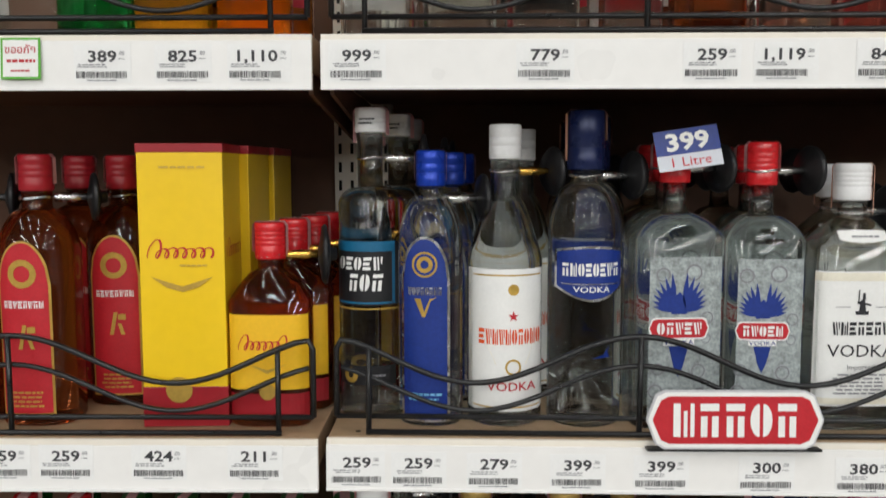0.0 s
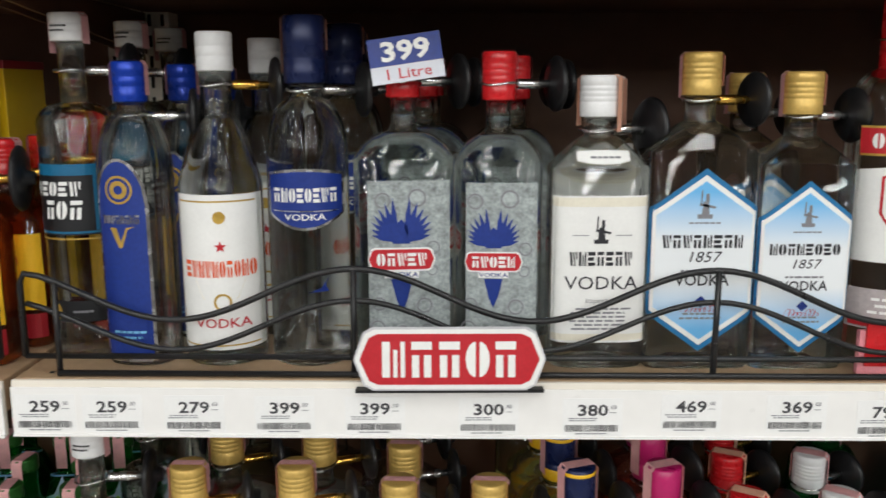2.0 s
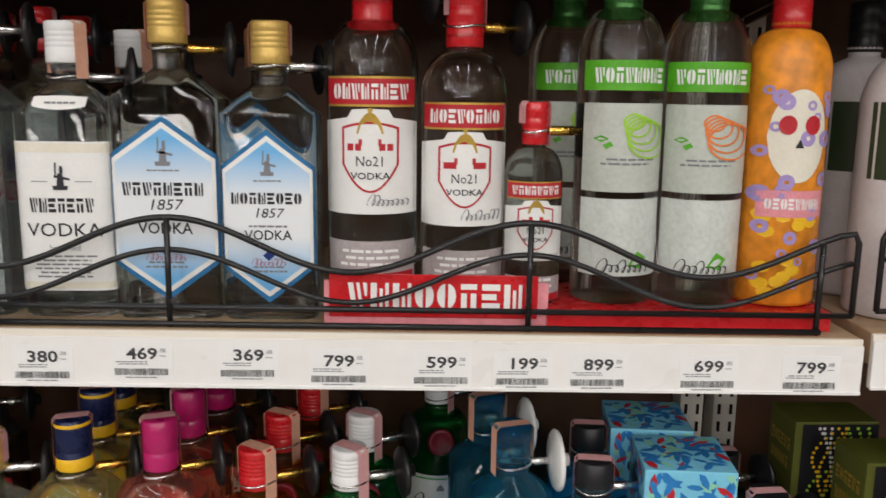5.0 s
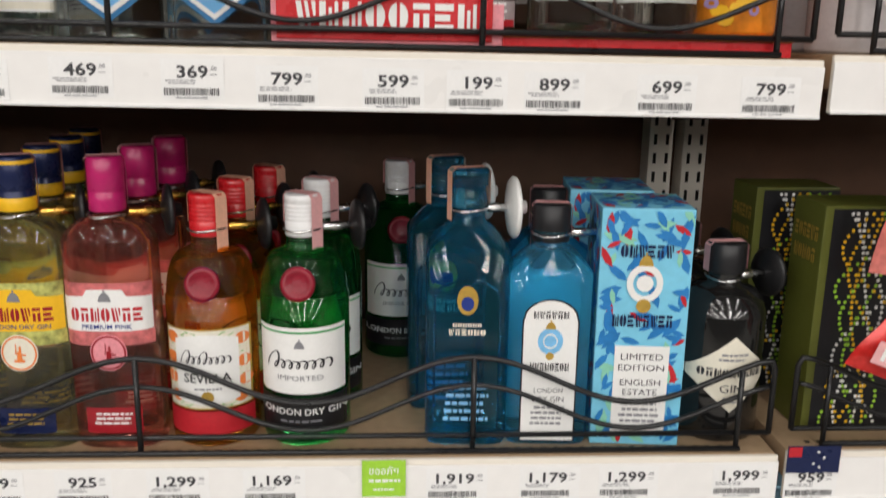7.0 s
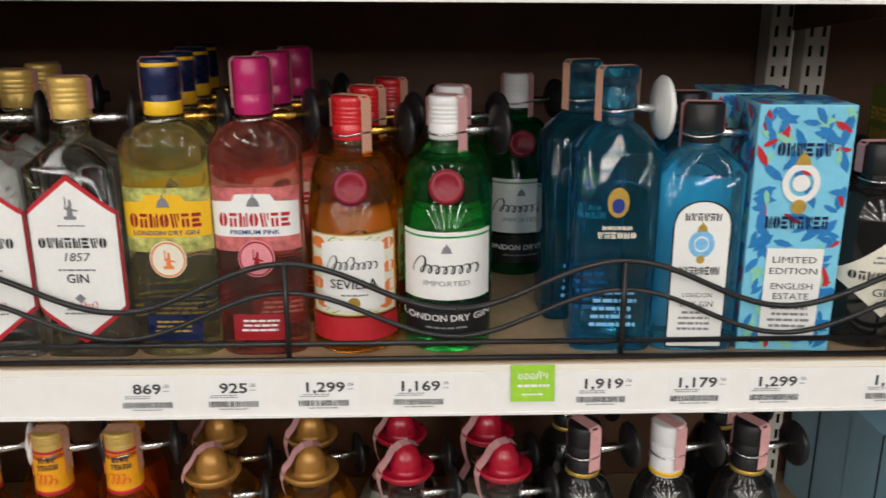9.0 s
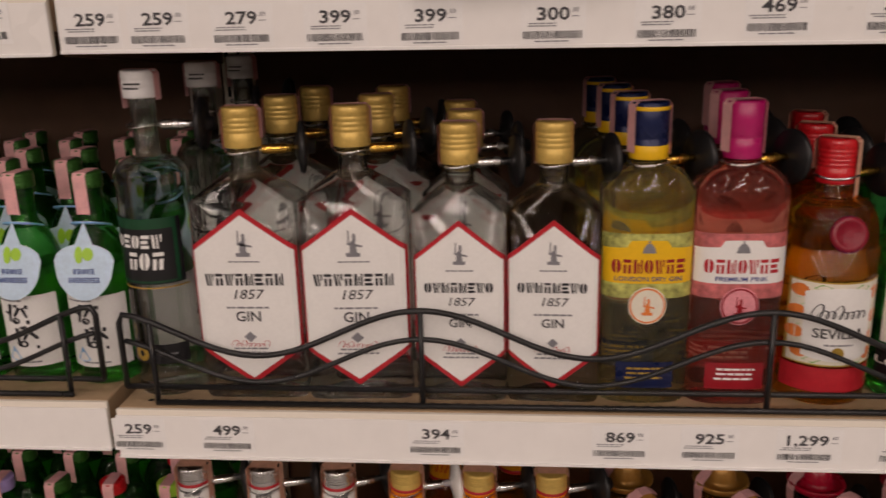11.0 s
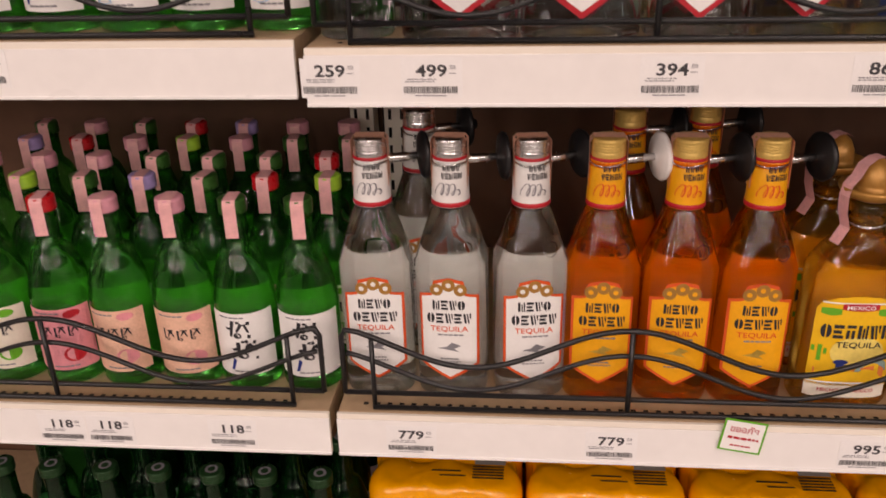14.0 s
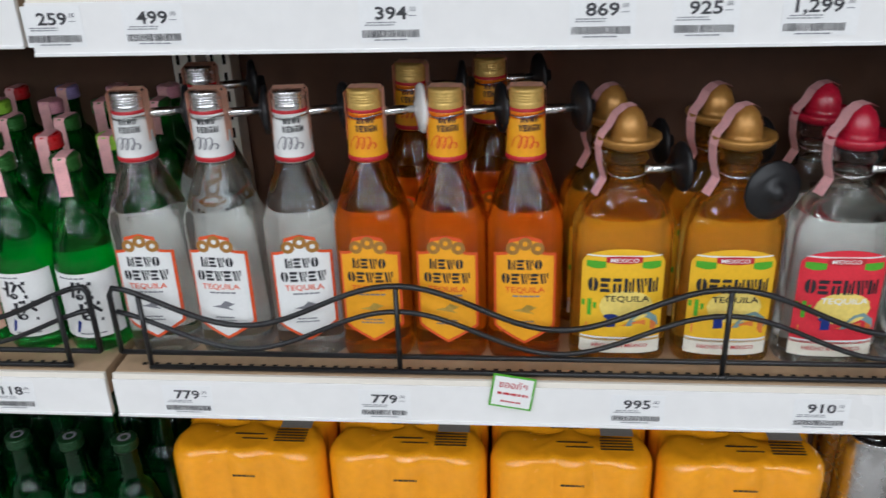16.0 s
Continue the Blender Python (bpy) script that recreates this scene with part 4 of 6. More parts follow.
def crown_vodka(w, h, long_cap):
    R = outline(w, w, h, h * 0.685, h * 0.80, 0.0160 * w / 0.08, h * 0.17, 2.0, 0.85)
    f = front_of(R)
    k = w / 0.083
    cz = h * 0.43
    g = bottle("vodka_bottle", "clear round vodka bottle with red band label", R, CLEAR, (0.0175 * w / 0.08, h * (0.24 if long_cap else 0.19), REDCAP, 2), (PINKTAX, 200 if not long_cap else 95, h * 0.10, 0.04, 0.013), (h * 0.87, 0.0170 * w / 0.08, BRASS, 1, 0.25))
    lay(g, f, "band_label", (patch(f, "rect", 0, h * 0.612, w * 0.92, h * 0.078), GOLD), [
        ("panel", patch(f, "rect", 0, h * 0.612, w * 0.92, h * 0.066, 0.0009), RED),
        ("word_mark", blocks(f, 8, 0, h * 0.612, w * 0.80, h * 0.040, 0.0013), WHITE)], "red band with white word mark")
    crest = [("crest_rim", patch(f, "crest", 0, cz + 0.004 * k, 0.050 * k, 0.062 * k, 0.0010, 0.8), RED), ("crest", patch(f, "crest", 0, cz + 0.004 * k, 0.046 * k, 0.058 * k, 0.0013, 0.8), WHITE)]
    lay(g, f, "label", (patch(f, "bump", 0, cz, w * 0.97, h * 0.275, 0.0006, 0.14), WHITE), crest + [
        ("crown", polys(f, 0, cz + 0.032 * k, 0.012 * k, CROWN, 0.0018), GOLD),
        ("ribbon", merged([quad(f, -0.020 * k, -0.008 * k, cz + 0.010 * k, cz + 0.016 * k, 0.0018), quad(f, 0.008 * k, 0.020 * k, cz + 0.010 * k, cz + 0.016 * k, 0.0018), quad(f, -0.010 * k, 0.010 * k, cz + 0.014 * k, cz + 0.020 * k, 0.0019)]), RED),
        ("lettering", merged([text(f, "No21", 0, cz + 0.001 * k, 0.0088 * k, 0.0018, 0.0, 0.9), text(f, "VODKA", 0, cz - 0.012 * k, 0.0058 * k, 0.0018, 0.01, 1.2)]), INK),
        ("signature", script(f, 0.016 * k, cz - 0.034 * k, 0.034 * k, 0.010 * k, 0.0014), GREY_INK)], "white label with crown and shield")
    lay(g, f, "foot_label", (patch(f, "rect", 0, h * 0.165, w * 0.93, h * 0.11), material("greyed_label", (0.45, 0.40, 0.40), 0.45, vary=0.2)), [
        ("small_print", lines(f, 3, 0, h * 0.175, w * 0.7, 0.018, 0.0013, 9), WHITE), ("red_line", patch(f, "rect", 0, h * 0.125, w * 0.9, 0.006, 0.0010, rows=1), RED)])
    return g


def lime_vodka(second=False):
    R = outline(0.078, 0.078, 0.325, 0.225, 0.265, 0.0155, 0.06, 2.0, 0.85)
    f = front_of(R)
    g = bottle("vodka_bottle", "clear flavoured vodka bottle with green band label", R, CLEAR, (0.0170, 0.075, GREENCAP, 1), (PINKTAX, 30, 0.05, 0.04, 0.014), None)
    lay(g, f, "band_label", (patch(f, "rect", 0, 0.205, 0.073, 0.026), GREENPRINT), [("word_mark", blocks(f, 8, 0, 0.205, 0.062, 0.013, 0.0013), WHITE)], "green band with white word mark")
    leaf = ORANGECAP if second else LIMECAP
    lay(g, f, "label", (patch(f, "rect", 0, 0.142, 0.072, 0.078), material("hazy_label", (0.52, 0.56, 0.50), 0.4, vary=0.15)), [
        ("fruit_peel", merged([ring(f, 0.003 + 0.004 * i, 0.165 - 0.004 * i, 0.008 + 0.003 * i, 0.010 + 0.003 * i, 0.75, 0.0011 + 0.0002 * i) for i in range(5)]), leaf),
        ("leaf_print", polys(f, -0.024, 0.150, 0.006, [[(-1, 0), (0, 0.5), (1, 0), (0, -0.5)], [(0.2, -0.9), (1.2, -0.4), (1.6, -1), (0.6, -1.5)]], 0.0012), GREENPRINT),
        ("small_print", lines(f, 2, 0, 0.130, 0.05, 0.008), GREY_INK)], "hazy clear label with curled peel")
    lay(g, f, "lower_label", (patch(f, "rect", 0, 0.062, 0.072, 0.070), material("frosty_label", (0.62, 0.66, 0.62), 0.4, vary=0.2)), [
        ("signature", script(f, 0.0, 0.036, 0.044, 0.012, 0.0012), INK), ("leaf", polys(f, 0.012, 0.042, 0.009, [[(-1, -0.6), (0, 0.9), (1, 0.2), (0.4, -0.9)]]), GREENPRINT)])
    return g


def painted_skull_vodka():
    R = outline(0.076, 0.076, 0.300, 0.215, 0.25, 0.0155, 0.05, 2.0, 0.85)
    f = front_of(R)
    g = bottle("spirit_bottle", "bright orange and yellow sleeved spirit bottle", R, material("orange_sleeve", (0.80, 0.28, 0.02), 0.35, vary=0.5, scale=26, fine=3), (0.0170, 0.05, REDCAP, 2), glass_name="sleeve")
    rnd = random.Random(5)
    dots = [ring(f, rnd.uniform(-0.030, 0.030), rnd.uniform(0.02, 0.20), 0.002, rnd.uniform(0.004, 0.008), 1.0, 0.0010) for _ in range(26)]
    lay(g, f, "mask_print", (patch(f, "oval", 0, 0.155, 0.052, 0.082), CREAMPAPER), [
        ("eye_print", polys(f, 0, 0.165, 0.010, [disc_pts(-1.1, 0, 0.75, 0.85), disc_pts(1.1, 0, 0.75, 0.85)]), RED),
        ("nose", polys(f, 0, 0.148, 0.005, [[(0, 1), (-0.8, -0.6), (0.8, -0.6)]]), INK),
        ("banner", patch(f, "rect", 0.0, 0.095, 0.060, 0.024, 0.0010), PINKLB),
        ("word_mark", blocks(f, 8, 0.0, 0.095, 0.050, 0.010, 0.0014), WHITE),
        ("flower_print", merged(dots), LILACCAP)], "patterned mask printed on the sleeve")
    part("petal_print", mesh_of("petal_print", *merged([polys(f, rnd.uniform(-0.028, 0.028), rnd.uniform(0.01, 0.09), 0.007, [disc_pts(0, 0, 1, 0.8, 8)], 0.0009) for _ in range(16)]), YELLOWLB), g)
    return g


put(red_label_rum(), -0.428, B, d=0.066, more=((0.055, 0.075), (-0.085, 0.0), (0.0, 0.10), (0.055, 0.175)))
put(spirit_carton(), -0.277, B, y=0.940 + 0.041, turn=3, more=((0.010, 0.090), (0.014, 0.18)))
put(flat_brandy(), -0.193, B, d=0.05, more=((0.012, 0.062), (0.024, 0.124), (0.03, 0.19)))
put(slim_spirit(material("dark_cyan_print", (0.01, 0.12, 0.24), 0.4), "slim clear spirit bottle with black and blue label"), -0.095, B, y=FRONT + 0.092, turn=-14, more=((0.02, 0.10), (0.03, 0.2)))
put(arched_blue(), -0.034, B, d=0.06, turn=-6, more=((0.02, 0.09), (0.03, 0.19)))
put(white_label_vodka(), 0.040, B, d=0.075, turn=4, more=((0.022, 0.10), (0.02, 0.2)))
put(navy_top_vodka(), 0.120, B, d=0.074, turn=3, more=((0.022, 0.10), (0.02, 0.2)))
put(winged_vodka(0.090, 0.282), 0.207, B, d=0.062, turn=5, more=((0.015, 0.10), (0.02, 0.2)))
put(winged_vodka(0.078, 0.280), 0.292, B, d=0.062, turn=-3, more=((0.022, 0.10), (0.02, 0.2)))
put(plain_square_vodka(), 0.381, B, d=0.060, turn=1, more=((0.024, 0.10),))
put(hex_label(0.097, 0.280, "VODKA", TEALPRINT, SKY, label="large clear vodka bottle with blue hexagonal label"), 0.470, B, d=0.060)
put(hex_label(0.085, 0.264, "VODKA", TEALPRINT, SKY, label="small clear vodka bottle with blue hexagonal label"), 0.560, B, d=0.060, more=((-0.018, 0.085),))
put(crown_vodka(0.083, 0.335, True), 0.650, B, d=0.083)
put(crown_vodka(0.078, 0.303, False), 0.733, B, d=0.078)
put(crown_vodka(0.053, 0.199, False), 0.797, B, d=0.053)
put(lime_vodka(), 0.875, B + 0.0185, d=0.078, turn=4, more=((-0.035, 0.09),))
put(lime_vodka(True), 0.953, B + 0.0185, d=0.078, turn=-6)
put(painted_skull_vodka(), 1.028, B + 0.0185, d=0.076)

# display pieces of that shelf
tray = thing("display_tray", "red display tray with gold edge under bottles", "display tray", pose(0.936, 1.03, B + 0.0007 - SAG * (0.936 - SAG_X), 0, math.degrees(SAG)))
part("tray_base", mesh_of("tray_base", *box(-0.128, 0.128, -0.108, 0.108, 0, 0.0175, 0.001), REDCAP), tray)
part("gold_edge", mesh_of("gold_edge", *box(-0.128, 0.128, -0.1095, -0.1080, 0.0130, 0.0165), GOLD), tray)
stand = thing("brand_sign", "red sign board with white word mark on pink tray", "sign", pose(0.709, 0.928, B + 0.0005 - SAG * (0.709 - SAG_X), 0, math.degrees(SAG)))
part("tray_base", mesh_of("tray_base", *box(-0.100, 0.100, -0.002, 0.004, 0, 0.040, 0.0008), PINKLB), stand)
part("panel", mesh_of("panel", *box(-0.095, 0.090, -0.0050, -0.0022, 0.008, 0.047, 0.0005), REDCAP), stand)
for i in range(8):
    part("mark", mesh_of("mark", *blocks(lambda u, z, off=0: (u, -0.0050 - off, z), 1, -0.070 + 0.0197 * i, 0.028, 0.0197, 0.0225, 0.0005), WHITE), stand)
shield = thing("brand_sign", "red and white pointed sign clipped to price strip", "sign", pose(0.2475, FRONT - 0.010, 1.3290, -3))
part("board", mesh_of("board", *merged([patch(plane, "tag", 0, 0, 0.162, 0.0545, 0.0), patch(lambda u, z, off=0: (u, 0.003, z), "tag", 0, 0, 0.162, 0.0545, 0.0)]), material("silver_grey_card", (0.55, 0.55, 0.57), 0.35, vary=0.1)), shield)
part("white_rim", mesh_of("white_rim", *patch(plane, "tag", 0, 0, 0.159, 0.0515, 0.0004), WHITE), shield)
part("panel", mesh_of("panel", *patch(plane, "tag", 0, 0, 0.151, 0.0440, 0.0008), RED), shield)
for i in range(5):
    part("mark", mesh_of("mark", *blocks(plane, 1, -0.0472 + 0.0236 * i, 0.0, 0.0236, 0.0195 + 0.0115, 0.0013, 0.0), WHITE), shield)
# black bar standing in for the shadow along the sign's base
part("foot", mesh_of("foot", *box(-0.080, 0.080, 0.0, 0.012, -0.0295, -0.0273), BLACKPL), shield)
card = thing("price_card", "blue and white card reading 399 1 Litre on bottle neck", "price card", pose(0.2115, 0.938, 1.578, -12, -8, 3))
part("card_top", mesh_of("card_top", *box(-0.031, 0.031, 0.0, 0.0006, -0.004, 0.020), BLUE), card)
part("card_foot", mesh_of("card_foot", *box(-0.031, 0.031, 0.0, 0.0006, -0.019, -0.0042), material("pale_card", (0.62, 0.64, 0.70), 0.5, vary=0.05)), card)
part("price", mesh_of("price", *text(plane, "399", 0.000, 0.008, 0.0160, 0.0006, 0.03, 1.25), WHITE), card)
part("lettering", mesh_of("lettering", *text(plane, "1 Litre", 0.0, -0.0115, 0.0090, 0.0006, 0.0, 1.2), RED), card)

# ---- middle shelf: gin ----
def soft_gin(glass, cap, label, accent, mark, foot):
    R = outline(0.084, 0.056, 0.278, 0.201, 0.223, 0.0138, 0.050, 3.0, 0.78)
    f = front_of(R)
    g = bottle("gin_bottle", label, R, glass, (0.0166, 0.050, cap, 1), (PINKTAX, 20, 0.048, 0.045, 0.014), (0.224, 0.0160, BRASS, 1, 0.4))
    if cap is NAVYCAP:
        part("cap_band", mesh_of("cap_band", *lathe([(0.228, 0.0162), (0.229, 0.0170), (0.240, 0.0170), (0.241, 0.0162)]), YELLOWLB, True), g)
        part("cap_band", mesh_of("cap_band", *lathe([(0.270, 0.0160), (0.271, 0.0170), (0.274, 0.0170), (0.2745, 0.016)]), YELLOWLB, True), g)
    part("picture_band", mesh_of("picture_band", *patch(f, "rect", 0, 0.135, 0.080, 0.060, 0.0005), accent, True), g)
    lay(g, f, "label", (patch(f, "bump", 0, 0.139, 0.079, 0.040, 0.0009, 0.30), mark), [
        ("word_mark", blocks(f, 7, 0, 0.135, 0.066, 0.013, 0.0014), RED if mark is WHITE else MAROON),
        ("crest", polys(f, 0, 0.151, 0.006, CROWN, 0.0014), GREY_INK),
        ("lettering", text(f, "PREMIUM PINK" if mark is WHITE else "LONDON DRY GIN", 0, 0.1235, 0.0042, 0.0014, 0.01, 1.15), BLUE)], "shaped label with word mark and crest")
    part("emblem", mesh_of("emblem", *merged([polys(f, 0, 0.098, 0.017, [disc_pts(0, 0, 1, 1.05, 24)], 0.0010)]), CREAMPAPER if mark is not WHITE else PINKLB), g)
    part("emblem_figure", mesh_of("emblem_figure", *merged([polys(f, 0, 0.098, 0.009, FIGURE, 0.0016), ring(f, 0, 0.098, 0.0145, 0.016, 1.05, 0.0015)]), ORANGECAP if mark is not WHITE else MAROON), g)
    lay(g, f, "foot_label", (patch(f, "rect", 0, 0.030, 0.052, 0.026, 0.0006), foot), [("small_print", lines(f, 3, 0, 0.032, 0.040, 0.014, 0.0011, 3), WHITE if mark is WHITE else GOLD)])
    return g


def shaker_gin(glass, cap, sevilla):
    a, rn = 0.043, 0.0165
    R = [(0.0, a * 0.90, a * 0.90, 2), (0.002, a * 0.97, a * 0.97, 2), (0.005, a, a, 2), (0.075, a, a, 2), (0.145, a, a, 2), (0.147, a * 0.965, a * 0.965, 2)]
    for i in range(1, 9):
        k = i / 8
        fct = math.sqrt(max(0, 1 - k ** 2.3))
        R.append((0.147 + 0.045 * k, rn + (a * 0.965 - rn) * fct, rn + (a * 0.965 - rn) * fct, 2))
    R += [(0.205, rn, rn, 2), (0.238, rn * 0.9, rn * 0.9, 2)]
    f = front_of(R)
    name = "amber" if sevilla else "green"
    g = bottle("gin_bottle", name + " shaker-shaped gin bottle with red wax seal", R, glass, (0.0172, 0.040, cap, 5), (PEACHTAX if sevilla else PINKTAX, -35, 0.055, 0.03, 0.015), (0.208, 0.0170, BRASS if sevilla else SILVER, 1, 0.35))
    seal = part("seal", mesh_of("seal", *moved(lathe([(0, 0.0155), (0.002, 0.0165), (0.004, 0.0150), (0.0045, 0.0115), (0.0035, 0.0105), (0.0040, 0.002)], 24), Matrix.Translation(f(0, 0.163)) @ pose(0, 0.0005, 0, 78)), SEALWAX, True), g, "round red wax seal")
    if sevilla:
        lay(g, f, "label", (patch(f, "rect", 0, 0.080, 0.078, 0.080), GOLD), [
            ("border", patch(f, "rect", 0, 0.080, 0.075, 0.077, 0.0008), CREAMPAPER),
            ("leaf_print", merged([polys(f, x, z, 0.0075, [[(-1, -0.1), (-0.2, 0.45), (1, 0.1), (0.1, -0.45)]], 0.0011) for x, z in ((-0.031, 0.100), (0.031, 0.097), (-0.033, 0.080), (0.032, 0.075), (-0.031, 0.060), (0.033, 0.058), (-0.02, 0.0455), (0.02, 0.0455), (-0.016, 0.114), (0.018, 0.114))]), GREENPRINT),
            ("orange_print", merged([polys(f, x, z, 0.006, [disc_pts(0, 0, 1, 1, 10)], 0.0012) for x, z in ((-0.032, 0.11), (-0.033, 0.09), (0.032, 0.108), (0.033, 0.085), (-0.030, 0.052), (0.03, 0.05), (-0.034, 0.07), (0.034, 0.066))]), ORANGECAP),
            ("panel", patch(f, "crest", 0, 0.080, 0.058, 0.070, 0.0014, 0.12), WHITE),
            ("word_mark", script(f, 0, 0.092, 0.044, 0.013, 0.0018), INK),
            ("lettering", text(f, "SEVILLA", 0, 0.072, 0.0090, 0.0018, 0.012, 1.0), BLACKLB),
            ("small_print", lines(f, 1, 0, 0.061, 0.030, 0.004, 0.0018, 3), GREY_INK),
            ("sun", polys(f, 0, 0.053, 0.006, [disc_pts(0, 0, 1, 1, 12)], 0.0018), GOLD)], "cream label with oranges and leaves")
        part("foot_band", mesh_of("foot_band", *patch(f, "rect", 0, 0.026, 0.080, 0.024, 0.0006), RED, True), g)
    else:
        lay(g, f, "label", (patch(f, "rect", 0, 0.088, 0.080, 0.066), WHITE), [
            ("rule", merged([patch(f, "rect", 0, 0.1165, 0.080, 0.002, 0.0010, rows=1)]), DEEPGREEN),
            ("crest", polys(f, 0, 0.104, 0.005, CROWN, 0.0014), GREY_INK),
            ("word_mark", script(f, 0, 0.088, 0.058, 0.016, 0.0014), INK),
            ("lettering", text(f, "IMPORTED", 0, 0.0715, 0.0050, 0.0014, 0.0, 1.3), GREY_INK)], "white label with black script")
        lay(g, f, "foot_label", (patch(f, "rect", 0, 0.034, 0.082, 0.034), BLACKLB), [
            ("lettering", text(f, "LONDON DRY GIN", 0, 0.037, 0.0064, 0.0013, 0.012, 1.05), WHITE), ("small_print", lines(f, 1, 0, 0.027, 0.05, 0.004, 0.0012, 4), GREY_INK)])
    return g


def square_blue_gin(star):
    w, h = (0.080, 0.262) if star else (0.080, 0.236)
    R = outline(w, 0.072 if star else 0.060, h, h * 0.73, h * 0.83, 0.0165, 0.030, 6.0, 0.35)
    f = front_of(R)
    g = bottle("gin_bottle", ("tall teal square gin bottle with gold crest" if star else "turquoise square gin bottle with arched white label"), R, TEALGLASS if star else BLUEGLASS, None if star else (0.0180, 0.036, BLACKLB, 0), None, (h * 0.875, 0.0165, SILVER, 1, 0.15, 0.030, star, 0.042 if star else 0.05))
    if star:
        part("stopper", mesh_of("stopper", *lathe([(h - 0.012, 0.014), (h - 0.010, 0.018), (h + 0.004, 0.019), (h + 0.006, 0.017)]), TEALGLASS, True), g)
        part("tax_strip", mesh_of("tax_strip", *strip_over(0.0195, h + 0.006, 0.05, 0.035, 0.013, radians(200)), PEACHTAX), g)
        part("arch_relief", mesh_of("arch_relief", *merged([tube([f(x, z, 0.001) for x, z in [(-0.031, 0.01), (-0.031, 0.15)] + [(-0.031 * math.cos(math.pi * i / 10), 0.15 + 0.018 * math.sin(math.pi * i / 10)) for i in range(1, 10)] + [(0.031, 0.15), (0.031, 0.01)]], 0.0012, 6)]), TEALGLASS, True), g)
        lay(g, f, "crest_print", (patch(f, "oval", 0, 0.148, 0.020, 0.028), GOLD), [("gem", patch(f, "oval", 0, 0.145, 0.012, 0.014, 0.0012), BLUE), ("word_mark", merged([blocks(f, 6, 0, 0.124, 0.028, 0.004, 0.0008), blocks(f, 6, 0, 0.117, 0.036, 0.006, 0.0008)]), CREAMPAPER)], "gold crest with pale word mark")
        part("small_print", mesh_of("small_print", *lines(f, 5, 0, 0.045, 0.044, 0.040, 0.0008, 5), SKY), g)
    else:
        part("tax_strip", mesh_of("tax_strip", *strip_over(0.0192, h, 0.045, 0.03, 0.014, radians(175)), PINKTAX), g)
        lay(g, f, "label", (patch(f, "arch", 0, 0.077, 0.054, 0.145, 0.0006, 0.3), BLACKLB), [
            ("panel", patch(f, "arch", 0, 0.077, 0.051, 0.142, 0.0009, 0.3), WHITE),
            ("crest", merged([ring(f, 0, 0.108, 0.007, 0.012, 1.1), polys(f, 0, 0.108, 0.006, [disc_pts(0, 0, 1, 1, 12)])]), SKY),
            ("crown", merged([polys(f, 0, 0.123, 0.005, CROWN), polys(f, 0, 0.093, 0.004, [disc_pts(0, 0, 1, 1, 10)])]), GOLD),
            ("word_mark", merged([blocks(f, 6, 0, 0.134, 0.034, 0.007), blocks(f, 8, 0, 0.082, 0.038, 0.008)]), BLACKLB),
            ("lettering", merged([text(f, "LONDON", 0, 0.058, 0.0045), text(f, "DRY GIN", 0, 0.049, 0.0055)]), INK),
            ("small_print", lines(f, 4, 0, 0.032, 0.034, 0.022), GREY_INK)], "arched white label with black rim")
    return g


